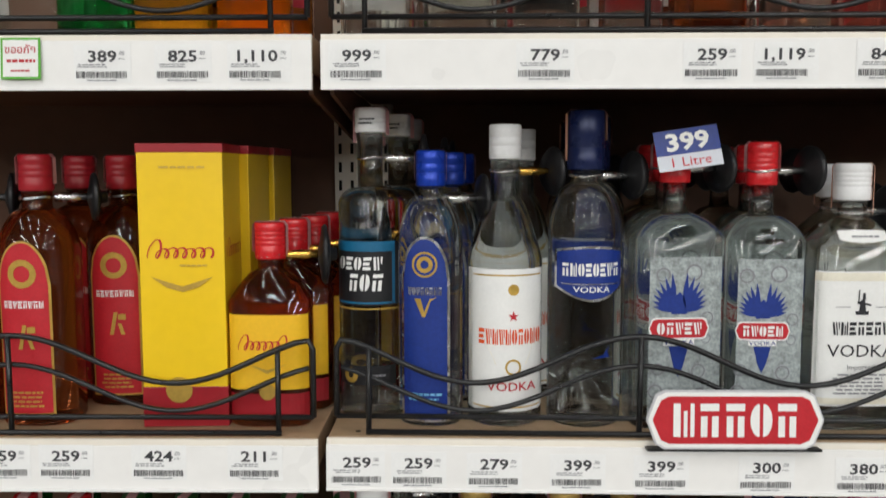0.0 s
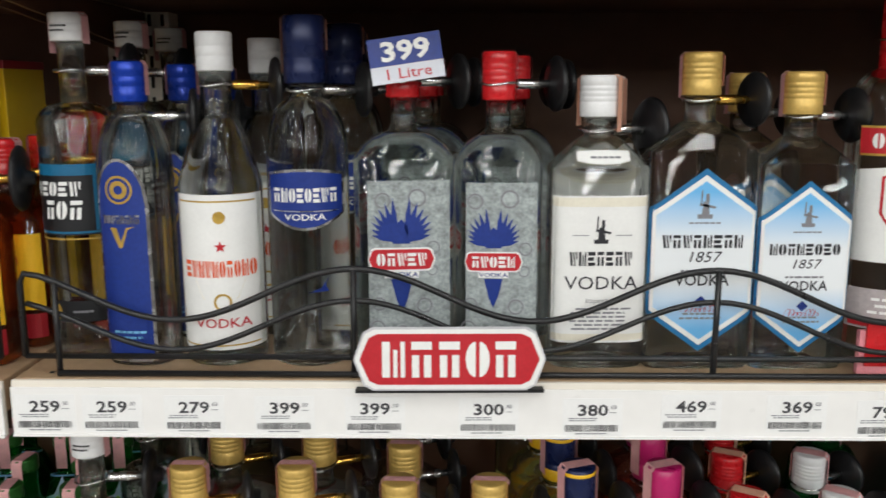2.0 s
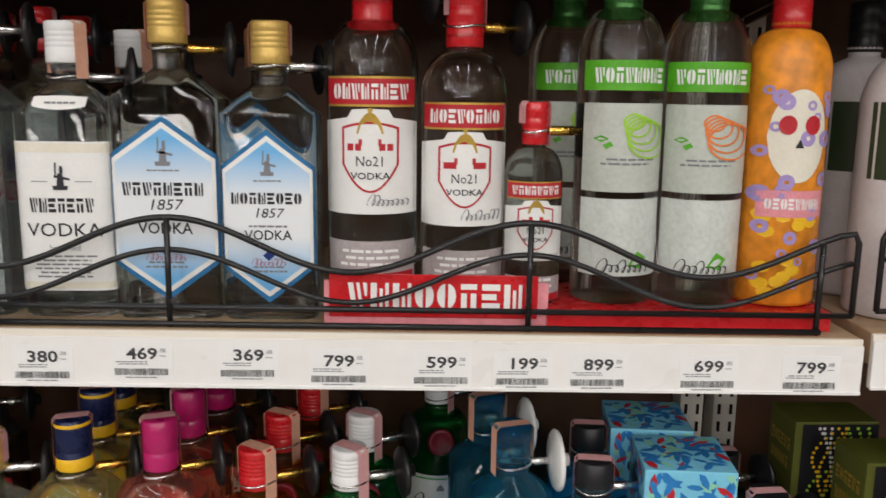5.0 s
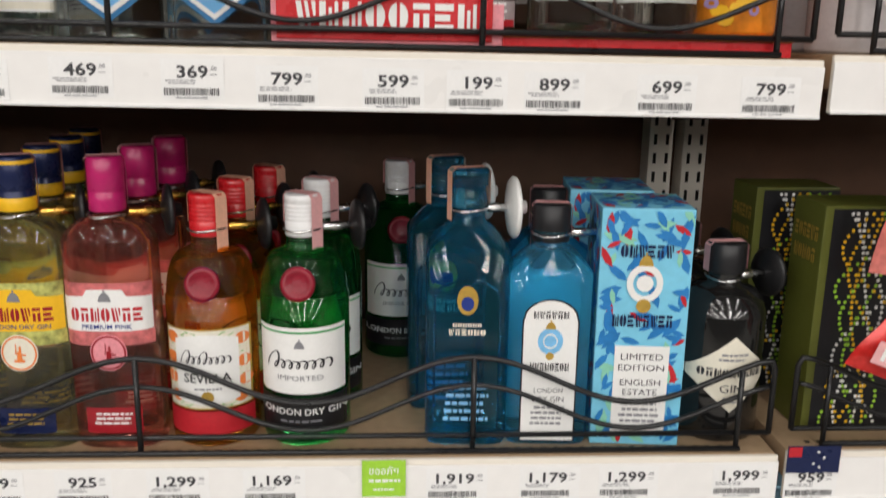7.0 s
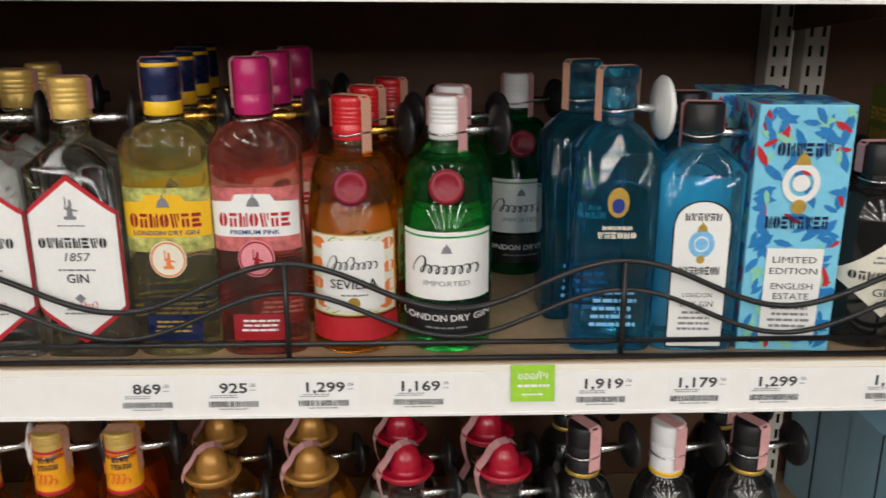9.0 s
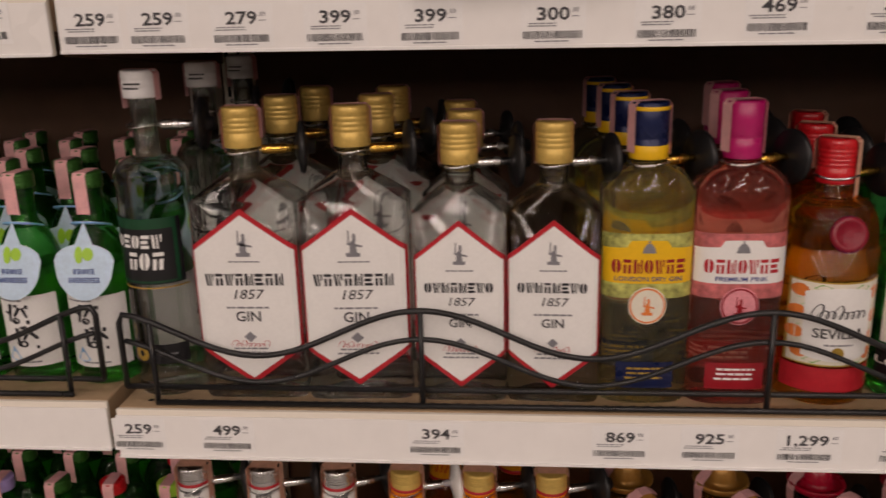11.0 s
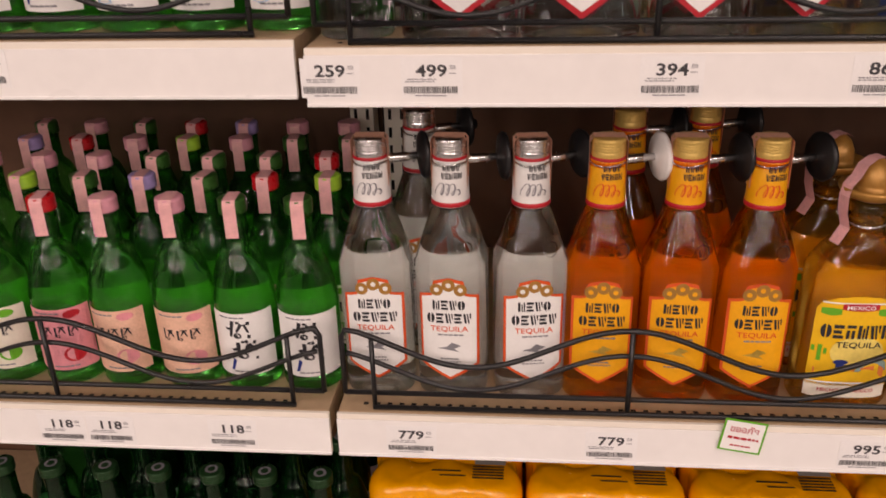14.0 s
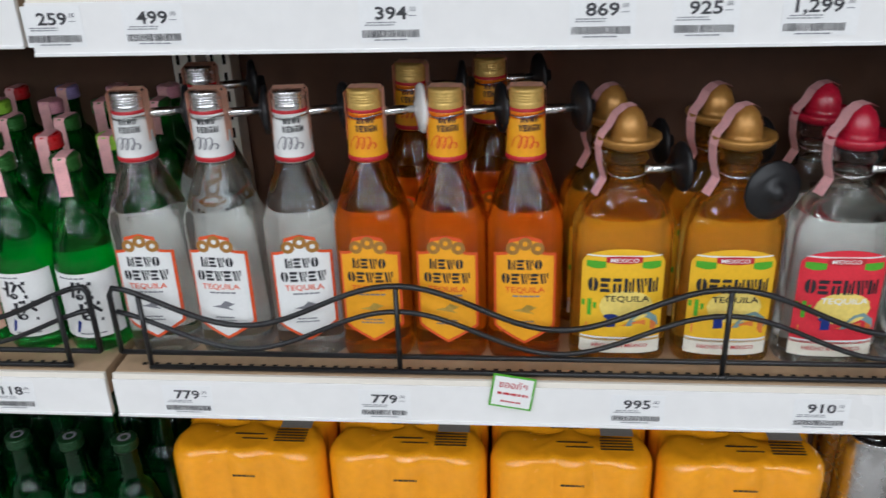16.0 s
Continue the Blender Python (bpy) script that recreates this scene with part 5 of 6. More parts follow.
def leafy_carton():
    w, d, h = 0.086, 0.086, 0.236
    g = carton("gin_carton", "pale blue leaf-patterned carton with white label", w, d, h, material("pale_blue_carton", (0.20, 0.58, 0.78), 0.4, vary=0.12, scale=20))
    rnd = random.Random(11)
    for side in range(3):
        f = (lambda u, z, off=0.0: (u, -d / 2 - off, z), lambda u, z, off=0.0: (-w / 2 - off, -u, z), lambda u, z, off=0.0: (u, z - d / 2, h + off))[side]
        top = d if side == 2 else h
        leaf, pale, bud = [], [], []
        for i in range(210 if side < 2 else 60):
            u, z, a, s = rnd.uniform(-0.038, 0.038), rnd.uniform(0.006, top - 0.006), rnd.uniform(0, 6.28), rnd.uniform(0.007, 0.013)
            if side == 0 and abs(u) < 0.026 and 0.02 < z < 0.205 and i % 5:
                continue
            c_, s_ = math.cos(a), math.sin(a)
            pts = [(x * c_ - y * s_, x * s_ + y * c_) for x, y in ((-1, 0), (-0.4, -0.32), (0.4, -0.28), (1, 0), (0.4, 0.28), (-0.4, 0.32))]
            pts = [(max(-0.042 - u, min(0.042 - u, x * s)), max(0.002 - z, min(top - 0.002 - z, y * s))) for x, y in pts]
            (leaf, pale, bud)[0 if i % 3 else (1 if i % 2 else 2)].append(polys(f, u, z, 1.0, [pts], 0.0004 + 0.000004 * i))
        part("leaf_print", mesh_of("leaf_print", *merged(leaf), material("mid_blue_print", (0.02, 0.20, 0.52), 0.4, vary=0.2)), g)
        part("pale_leaf_print", mesh_of("pale_leaf_print", *merged(pale), material("mint_print", (0.25, 0.60, 0.45), 0.45)), g)
        part("bud_print", mesh_of("bud_print", *merged(bud), RED), g)
    f = lambda u, z, off=0.0: (u, -d / 2 - off, z)
    lay(g, f, "label", (patch(f, "rect", 0.002, 0.058, 0.052, 0.090, 0.0016), WHITE), [
        ("lettering", merged([text(f, "LIMITED", 0.002, 0.092, 0.0062, 0.0020, 0.0, 1.3), text(f, "EDITION", 0.002, 0.081, 0.0062, 0.0020, 0.0, 1.3), text(f, "ENGLISH", 0.002, 0.066, 0.0062, 0.0020, 0.0, 1.15), text(f, "ESTATE", 0.002, 0.056, 0.0062, 0.0020, 0.0, 1.15)]), INK),
        ("small_print", lines(f, 5, 0.002, 0.032, 0.042, 0.030, 0.0020, 7), GREY_INK)], "white printed label")
    part("word_mark", mesh_of("word_mark", *merged([blocks(f, 6, 0, 0.196, 0.050, 0.012, 0.0018), blocks(f, 8, 0, 0.128, 0.058, 0.012, 0.0018)]), NAVYCAP), g)
    part("crest", mesh_of("crest", *merged([ring(f, 0, 0.165, 0.011, 0.017, 1.1, 0.0018), polys(f, 0, 0.165, 0.008, [disc_pts(0, 0, 1, 1, 14)], 0.0018)]), WHITE), g)
    part("crown", mesh_of("crown", *merged([polys(f, 0, 0.186, 0.007, CROWN, 0.0019), polys(f, 0, 0.143, 0.007, [disc_pts(0, 0, 1, 1, 12)], 0.0019)]), GOLD), g)
    return g


def apothecary_gin():
    R = outline(0.086, 0.086, 0.196, 0.125, 0.155, 0.0165, 0.030, 2.0, 0.85)
    f = front_of(R)
    g = bottle("gin_bottle", "squat black gin bottle with white diamond label", R, BLACKGLASS, (0.0190, 0.030, BLACKLB, 0), (PINKTAX, 5, 0.028, 0.03, 0.013), (0.160, 0.0165, SILVER, 1, 0.3))
    lay(g, f, "label", (patch(f, "diamond", 0, 0.072, 0.082, 0.078), CREAMPAPER), [
        ("word_mark", blocks(f, 9, 0, 0.074, 0.064, 0.0085, 0.0013), INK),
        ("lettering", text(f, "GIN", 0, 0.058, 0.0080, 0.0013, 0.0, 1.2), INK),
        ("small_print", merged([lines(f, 2, 0, 0.090, 0.030, 0.010, 0.0013), lines(f, 2, 0, 0.046, 0.020, 0.008, 0.0013)]), GREY_INK)], "white diamond label")
    part("relief_panel", mesh_of("relief_panel", *tube([f(x, z, 0.0008) for x, z in ((-0.028, 0.115), (-0.028, 0.124), (0.028, 0.124), (0.028, 0.115))], 0.001, 6), BLACKGLASS, True), g)
    return g


put(slim_spirit(material("dark_green_print", (0.004, 0.06, 0.025), 0.4), "slim clear spirit bottle with black and green label"), -0.094, C, d=0.07, turn=-8, more=((0.025, 0.10), (0.03, 0.2)))
big_gin = hex_label(0.102, 0.279, "GIN", RED, None, name="gin_bottle", label="large clear gin bottle with red-rimmed white label")
put(big_gin, 0.000, C, d=0.060, turn=1, more=((0.103, 0.0), (0.016, 0.09), (0.11, 0.085), (0.03, 0.18), (0.12, 0.17)))
small_gin = hex_label(0.0865, 0.262, "GIN", RED, None, name="gin_bottle", label="small clear gin bottle with red-rimmed white label")
put(small_gin, 0.200, C, d=0.060, more=((0.086, 0.0), (0.0, 0.085), (-0.01, 0.17)))
put(soft_gin(PALEYELLOW, NAVYCAP, "pale yellow gin bottle with orange label", material("fruit_print", (0.50, 0.50, 0.14), 0.45, vary=0.7, scale=70, fine=2), YELLOWLB, NAVYCAP), 0.369, C, d=0.056, more=((-0.005, 0.08), (-0.012, 0.16), (-0.02, 0.24)))
put(soft_gin(PINKGLASS, MAGENTA, "pink gin bottle with white label and magenta cap", material("berry_print", (0.62, 0.16, 0.16), 0.45, vary=0.5, scale=70, fine=2), WHITE, MAROON), 0.450, C, d=0.056, more=((0.008, 0.08), (0.018, 0.16)))
put(shaker_gin(ORANGEGLASS, REDCAP, True), 0.537, C, d=0.086, turn=2, more=((0.012, 0.09), (0.03, 0.18)))
put(shaker_gin(DEEPGREEN, WHITECAP, False), 0.627, C, d=0.086, turn=-2, more=((0.006, 0.09), (0.088, 0.235)))
put(square_blue_gin(True), 0.785, C, d=0.072, turn=-3, more=((-0.016, 0.085),))
put(square_blue_gin(False), 0.864, C, d=0.060, turn=-3, more=((0.01, 0.09),))
put(leafy_carton(), 0.953, C, d=0.086, turn=-5, more=((-0.012, 0.10),))
put(apothecary_gin(), 1.042, C, d=0.086, more=((-0.01, 0.10),))

# ---- lower shelf: tequila ----
def tequila(silver, pale=False):
    R = outline(0.074, 0.070, 0.275, 0.148, 0.208, 0.0160, 0.030, 3.2, 0.22)
    f = front_of(R)
    g = bottle("tequila_bottle", ("clear" if silver else "amber") + " tequila bottle with shield label and foil neck", R, CLEAR if silver else AMBER, (0.0165, 0.020, SILVER if silver else GOLDCAP, 4), (PEACHTAX, 0, 0.05, 0.05, 0.016), (0.250, 0.0150, SILVER, 1, 0.3, 0.024, pale))
    foil = WHITE if silver else ORANGELB
    neck = lathe([(0.207, 0.0185), (0.209, 0.0190), (0.232, 0.0180), (0.256, 0.0168), (0.257, 0.0160)])
    sl = part("neck_sleeve", mesh_of("neck_sleeve", *neck, foil, True), g, "printed paper neck sleeve")
    fn = lambda u, z, off=0.0: (u, -math.sqrt(max(1e-6, (0.0205 - (z - 0.207) * 0.047) ** 2 - u * u)) - 0.0002, z)
    part("rim", mesh_of("rim", *lathe([(0.2075, 0.0188), (0.208, 0.0194), (0.212, 0.0192), (0.2125, 0.0186)]), RED, True), sl)
    part("rim", mesh_of("rim", *lathe([(0.2535, 0.0166), (0.254, 0.0172), (0.2565, 0.0171), (0.257, 0.0164)]), RED, True), sl)
    part("word_mark", mesh_of("word_mark", *merged([blocks(fn, 4, 0.003, 0.248, 0.017, 0.006), blocks(fn, 5, 0.003, 0.240, 0.020, 0.006)]), INK), sl)
    part("script", mesh_of("script", *script(fn, 0, 0.226, 0.022, 0.012, 0, 4), ORANGE_RED if not silver else GREY_INK), sl)
    cz = 0.081
    lay(g, f, "label", (patch(f, "shield", 0, cz, 0.060, 0.118, 0.0006, 0.30), ORANGE_RED), [
        ("panel", patch(f, "shield", 0, cz, 0.055, 0.111, 0.0010, 0.30), WHITE if silver else ORANGELB),
        *[("medal", ring(f, dx, cz + dz, 0.0026, 0.0066, 1.0, 0.0015 + 0.0002 * (dx == 0)), BRONZECAP) for dx, dz in ((-0.012, 0.046), (0, 0.051), (0.012, 0.046))],
        ("word_mark", merged([blocks(f, 4, 0, cz + 0.029, 0.034, 0.0105, 0.0015), blocks(f, 5, 0, cz + 0.014, 0.046, 0.0110, 0.0015)]), INK),
        ("lettering", text(f, "TEQUILA", 0, cz + 0.002, 0.0058, 0.0015, 0.01, 1.15), ORANGE_RED),
        ("emblem", polys(f, 0, cz - 0.020, 0.012, [[(-1, -0.1), (-0.2, 0.1), (0.2, 0.5), (1, 0.2), (0.4, -0.1), (0.8, -0.4), (-0.2, -0.2)]], 0.0015), GREY_INK if silver else GOLD),
        ("small_print", merged([lines(f, 1, 0, cz - 0.005, 0.030, 0.004, 0.0015), lines(f, 2, 0, cz - 0.035, 0.024, 0.007, 0.0015, 4)]), GREY_INK)], "shield label with red rim")
    part("shoulder_relief", mesh_of("shoulder_relief", *merged([ring(f, 0.016, 0.168, 0.006, 0.0075, 1.0, 0.0008), ring(f, 0.0, 0.155, 0.008, 0.009, 0.3, 0.0008)]), CLEAR if silver else AMBER), g)
    return g


def hat_tequila(silver, facing=False):
    R = outline(0.096, 0.055, 0.222, 0.147, 0.184, 0.0180, 0.016, 2.8, 0.5)
    f = front_of(R)
    g = bottle("tequila_bottle", ("clear tequila bottle with red hat stopper" if silver else "golden tequila bottle with bronze hat stopper"), R, CLEAR if silver else HONEY, None, None, (0.195, 0.0170, SILVER, 1, -1.25 if facing else 0.2, 0.027 if facing else 0.024))
    h = 0.222
    part("hat_stopper", mesh_of("hat_stopper", *lathe([(h - 0.004, 0.017), (h, 0.026), (h + 0.006, 0.030), (h + 0.009, 0.0295), (h + 0.006, 0.024), (h + 0.005, 0.0165), (h + 0.011, 0.0165), (h + 0.020, 0.0155), (h + 0.029, 0.0115), (h + 0.035, 0.005), (h + 0.0355, 0.001)], 28), REDHAT if silver else BRONZECAP, True), g, "hat-shaped stopper")
    part("tax_strip", mesh_of("tax_strip", *band([(0.012, h + 0.032), (0.004, h + 0.0365), (-0.006, h + 0.036), (-0.015, h + 0.030), (-0.021, h + 0.020), (-0.028, h + 0.012), (-0.031, h + 0.002), (-0.029, h - 0.014), (-0.024, h - 0.030), (-0.033, h - 0.046)], 0.013, radians(22)), PINKTAX), g)
    lay(g, f, "label", (patch(f, "arch", 0, 0.077, 0.078, 0.100, 0.0006, 0.30), material("bright_red_print", (0.70, 0.03, 0.05), 0.4, vary=0.15, scale=60) if silver else YELLOWLB), [
        ("flag_band", merged([patch(f, "crest", -0.026, 0.110, 0.018, 0.008, 0.0010), patch(f, "crest", 0.026, 0.110, 0.018, 0.008, 0.0010)]), GREENPRINT),
        ("red_band", patch(f, "crest", 0, 0.1155, 0.034, 0.008, 0.0011), RED),
        ("band_text", text(f, "MEXICO", 0, 0.1155, 0.0042, 0.0015, 0.01, 1.2), WHITE),
        ("word_mark", blocks(f, 6, 0, 0.089, 0.068, 0.0150, 0.0017), INK),
        ("lettering", text(f, "TEQUILA", 0.004, 0.0745, 0.0062, 0.0015, 0.01, 1.2), INK if not silver else WHITE),
        ("rim", merged([patch(f, "arch", 0, 0.1195, 0.070, 0.0016, 0.0009, 0.16, rows=1), patch(f, "rect", 0, 0.0305, 0.076, 0.0018, 0.0009, rows=1)]), WHITE),
        ("sun", patch(f, "oval", 0.004, 0.066, 0.052, 0.034, 0.0010), material("pale_yellow_print", (0.85, 0.66, 0.16), 0.42, vary=0.15)),
        ("hill", polys(f, 0.020, 0.052, 0.016, [[(-1, -0.5), (1, -0.5), (0.9, 0.1), (0.3, 0.6), (-0.3, 0.45), (-0.8, -0.1)]], 0.0015), material("grey_teal_print", (0.22, 0.34, 0.34), 0.45, vary=0.2)),
        ("desert", polys(f, 0, 0.050, 0.034, [[(-1, -0.4), (1, -0.4), (1, 0.05), (0.5, 0.0), (0, -0.15), (-1, -0.1)]], 0.0012), ORANGECAP),
        ("cactus", polys(f, -0.031, 0.064, 0.009, [[(-0.2, -1), (0.2, -1), (0.2, 1), (-0.2, 1)], [(-0.8, 0.1), (-0.5, 0.1), (-0.5, 0.8), (-0.8, 0.8)], [(0.4, -0.1), (0.7, -0.1), (0.7, 0.6), (0.4, 0.6)]], 0.0014), GREENPRINT),
        ("figure", polys(f, -0.010, 0.050, 0.008, [disc_pts(0, 0.6, 0.9, 0.35), [(-0.5, -0.9), (0.6, -0.8), (0.5, 0.4), (-0.5, 0.4)]], 0.0016), BLUE)], "bright desert scene label")
    lay(g, f, "foot_label", (patch(f, "rect", 0, 0.022, 0.078, 0.018, 0.0006), CREAMPAPER), [("lettering", text(f, "HECHO EN MEXICO", 0, 0.022, 0.0040, 0.0012, 0.01, 1.05), RED)])
    return g


def dark_liqueur(cap, band):
    R = outline(0.080, 0.080, 0.272, 0.155, 0.215, 0.0155, 0.05, 2.0, 0.8)
    f = front_of(R)
    g = bottle("liqueur_bottle", "dark liqueur bottle with pale neck foil", R, BLACKGLASS, (0.0175, 0.060, cap, 2), (PINKTAX, -60, 0.05, 0.05, 0.015), (0.238, 0.0170, SILVER, 1, 0.2))
    part("neck_band", mesh_of("neck_band", *lathe([(0.2145, 0.0175), (0.215, 0.0182), (0.219, 0.0182), (0.2195, 0.0175)]), band, True), g)
    lay(g, f, "label", (patch(f, "rect", 0, 0.085, 0.074, 0.080), CREAMPAPER), [("small_print", lines(f, 4, 0, 0.085, 0.05, 0.05), INK)])
    return g


pepe = tequila(True)
put(pepe, -0.092, D, d=0.070, turn=2, more=((0.078, 0.0), (0.154, 0.0), (0.035, 0.10)))
gold_t = tequila(False)
put(gold_t, 0.213, D, d=0.070, turn=-2, more=((0.077, 0.0), (-0.046, 0.10), (0.034, 0.12)))
put(tequila(False, True), 0.137, D, d=0.070, turn=-1)
put(hat_tequila(False), 0.381, D, d=0.055, more=((-0.008, 0.075), (0.092, 0.075)))
put(hat_tequila(False, True), 0.483, D, d=0.055)
put(hat_tequila(True), 0.583, D, d=0.055, more=((0.100, 0.0), (-0.008, 0.075), (0.092, 0.075)))
put(dark_liqueur(BLACKLB, GOLD), 0.772, D, d=0.080, more=((0.0, 0.10),))
put(dark_liqueur(WHITECAP, YELLOWLB), 0.862, D, d=0.080)
put(dark_liqueur(BLACKLB, GOLD), 0.950, D, d=0.080, more=((0.0, 0.10),))

# ---- small green bottles of the neighbouring bay ----
def soju(label, paper, cap, accent, droplet=False):
    R = outline(0.066, 0.066, 0.210, 0.104, 0.160, 0.0125, 0.014, 2.0, 0.60)
    body = front_of(R)
    f = lambda u, z, off=0.0: body(u, z - 0.012, off)
    g = bottle("soju_bottle", label, R, GREENGLASS, (0.0145, 0.015, cap, 3), (PINKTAX, -90, 0.040, 0.012, 0.013), None, "green bottles on the shelves")
    subs = [("word_mark", merged([brush(f, 6, -0.002, 0.086, 0.023, 0.021, 0.0012, 3), brush(f, 7, 0.003, 0.062, 0.024, 0.022, 0.0012, 5)] if droplet or accent is BLUE else [brush(f, 4, -0.013, 0.078, 0.012, 0.014, 0.0012, 2), brush(f, 4, 0.001, 0.078, 0.012, 0.014, 0.0012, 8), brush(f, 4, 0.014, 0.078, 0.010, 0.014, 0.0012, 9)]), INK),
            ("small_print", merged([lines(f, 1, -0.010, 0.1005, 0.03, 0.004, 0.0012), lines(f, 1, 0, 0.036, 0.03, 0.004, 0.0012)]), GREY_INK)]
    if accent is not BLUE:
        subs.append(("fruit", merged([polys(f, 0.012, 0.050, 0.010, [disc_pts(0, 0, 1.1, 0.9, 14)], 0.0011), polys(f, 0.016, 0.098, 0.006, [disc_pts(0, 0, 1.3, 0.8, 10)], 0.0011)]), accent))
    else:
        subs.append(("brush_mark", polys(f, -0.012, 0.045, 0.008, [[(-1, -0.8), (0, 0.9), (1, -0.8), (0, -1.1)]] if droplet else [[(-0.4, -1), (0.0, -0.9), (0.5, 0.6), (0.1, 0.9)]], 0.0011), SKY if droplet else BLUE))
    lay(g, f, "label", (patch(f, "rect", 0, 0.068, 0.060, 0.074), paper), subs)
    if droplet:
        fd = lambda u, z, off=0.0: (u, -0.030 - 0.25 * (0.150 - z) - off, z)
        lay(g, fd, "neck_card", (patch(fd, "drop", 0.004, 0.130, 0.060, 0.074, 0.0), material("pale_sky_card", (0.52, 0.70, 0.86), 0.45, vary=0.15)), [
            ("figure", polys(fd, 0.004, 0.134, 0.007, [disc_pts(-0.7, 0.2, 0.6, 1.2, 8), disc_pts(0.6, 0.3, 0.8, 0.9, 10)], 0.0006), LIMECAP),
            ("word_mark", merged([blocks(fd, 5, 0.004, 0.120, 0.022, 0.005, 0.0006), blocks(fd, 8, 0.004, 0.112, 0.032, 0.005, 0.0006)]), BLUE)], "pale blue droplet card")
        part("card_loop", mesh_of("card_loop", *tube([(0.018 * math.cos(a), 0.018 * math.sin(a) - 0.003, 0.158 - 0.006 * math.sin(a)) for a in [2 * math.pi * i / 14 for i in range(14)]], 0.0012, 5, True), SKY, True), g)
    return g


def crowd(makers, x_last, z, wide, deep, step=0.0685, dy=0.0685, y0=None):
    """Fills a shelf with rows of bottles, ending at x_last."""
    y0 = FRONT + 0.038 + 0.033 if y0 is None else y0
    used, rnd = set(), random.Random(int(z * 100))
    for j in range(deep):
        for i in range(wide):
            g = makers(i, j)
            m = pose(x_last - i * step + rnd.uniform(-0.002, 0.002) + 0.5 * step * (j % 2) * 0.4, y0 + j * dy, z + 0.0005, 0, 0, rnd.uniform(-10, 10))
            if g.name in used:
                copy_thing(g, m)
            else:
                g.matrix_basis = m
                used.add(g.name)


with_card = soju("green bottle with white label and blue droplet card", WHITE, GREENCAP, BLUE, True)
no_card = soju("green bottle with white label and brush lettering", WHITE, GREENCAP, BLUE)
red_cap = soju("green bottle with cream label and red cap", CREAMPAPER, REDCAP, RED)
crowd(lambda i, j: red_cap if i > 4 else (no_card if (i, j) == (3, 0) or (i == 1 and j == 2) else with_card), -0.165, C + RAISED[("left", "C")], 7, 5)
white_soju = soju("green bottle with white label and black brush lettering", WHITE, GREENCAP, BLUE)
peach_soju = soju("green bottle with peach fruit label and pink cap", PEACH, PINKCAP, PINKLB)
pink_soju = soju("green bottle with pink fruit label and red cap", PINKLB, REDCAP, RED)
lime_soju = soju("green bottle with green fruit label and lime cap", CREAMPAPER, LIMECAP, GREENPRINT)
lilac_soju = soju("green bottle with grape label and lilac cap", CREAMPAPER, LILACCAP, LILACCAP)
crowd(lambda i, j: (white_soju, white_soju, peach_soju, peach_soju, pink_soju, lime_soju, lilac_soju)[i] if j == 0 else (white_soju, peach_soju, lime_soju, peach_soju, pink_soju, lilac_soju, white_soju)[(i + 2 * j + (i * j) % 3) % 7], -0.167, D, 7, 5)

# ---- bottom deck ----
def dark_beer():
    R = outline(0.064, 0.064, 0.262, 0.150, 0.205, 0.0125, 0.010, 2.0, 0.6)
    f = front_of(R)
    g = bottle("beer_bottle", "dark green bottle with printed metal cap", R, DARKGREEN, (0.0145, 0.013, material("dark_green_cap", (0.015, 0.06, 0.02), 0.3, metal=0.4), 2), None, None, "dark green bottles on the bottom deck")
    part("cap_print", mesh_of("cap_print", *ring(lambda u, z, off=0: (u, z, 0.2624), 0, 0, 0.0045, 0.0075), GREY_INK), g)
    lay(g, f, "label", (patch(f, "rect", 0, 0.085, 0.058, 0.085), WHITE), [("word_mark", blocks(f, 2, 0, 0.09, 0.03, 0.02, 0.0012), GREENPRINT)])
    return g


beer = dark_beer()
crowd(lambda i, j: beer, -0.177, DECK, 7, 4, 0.0655, 0.07)


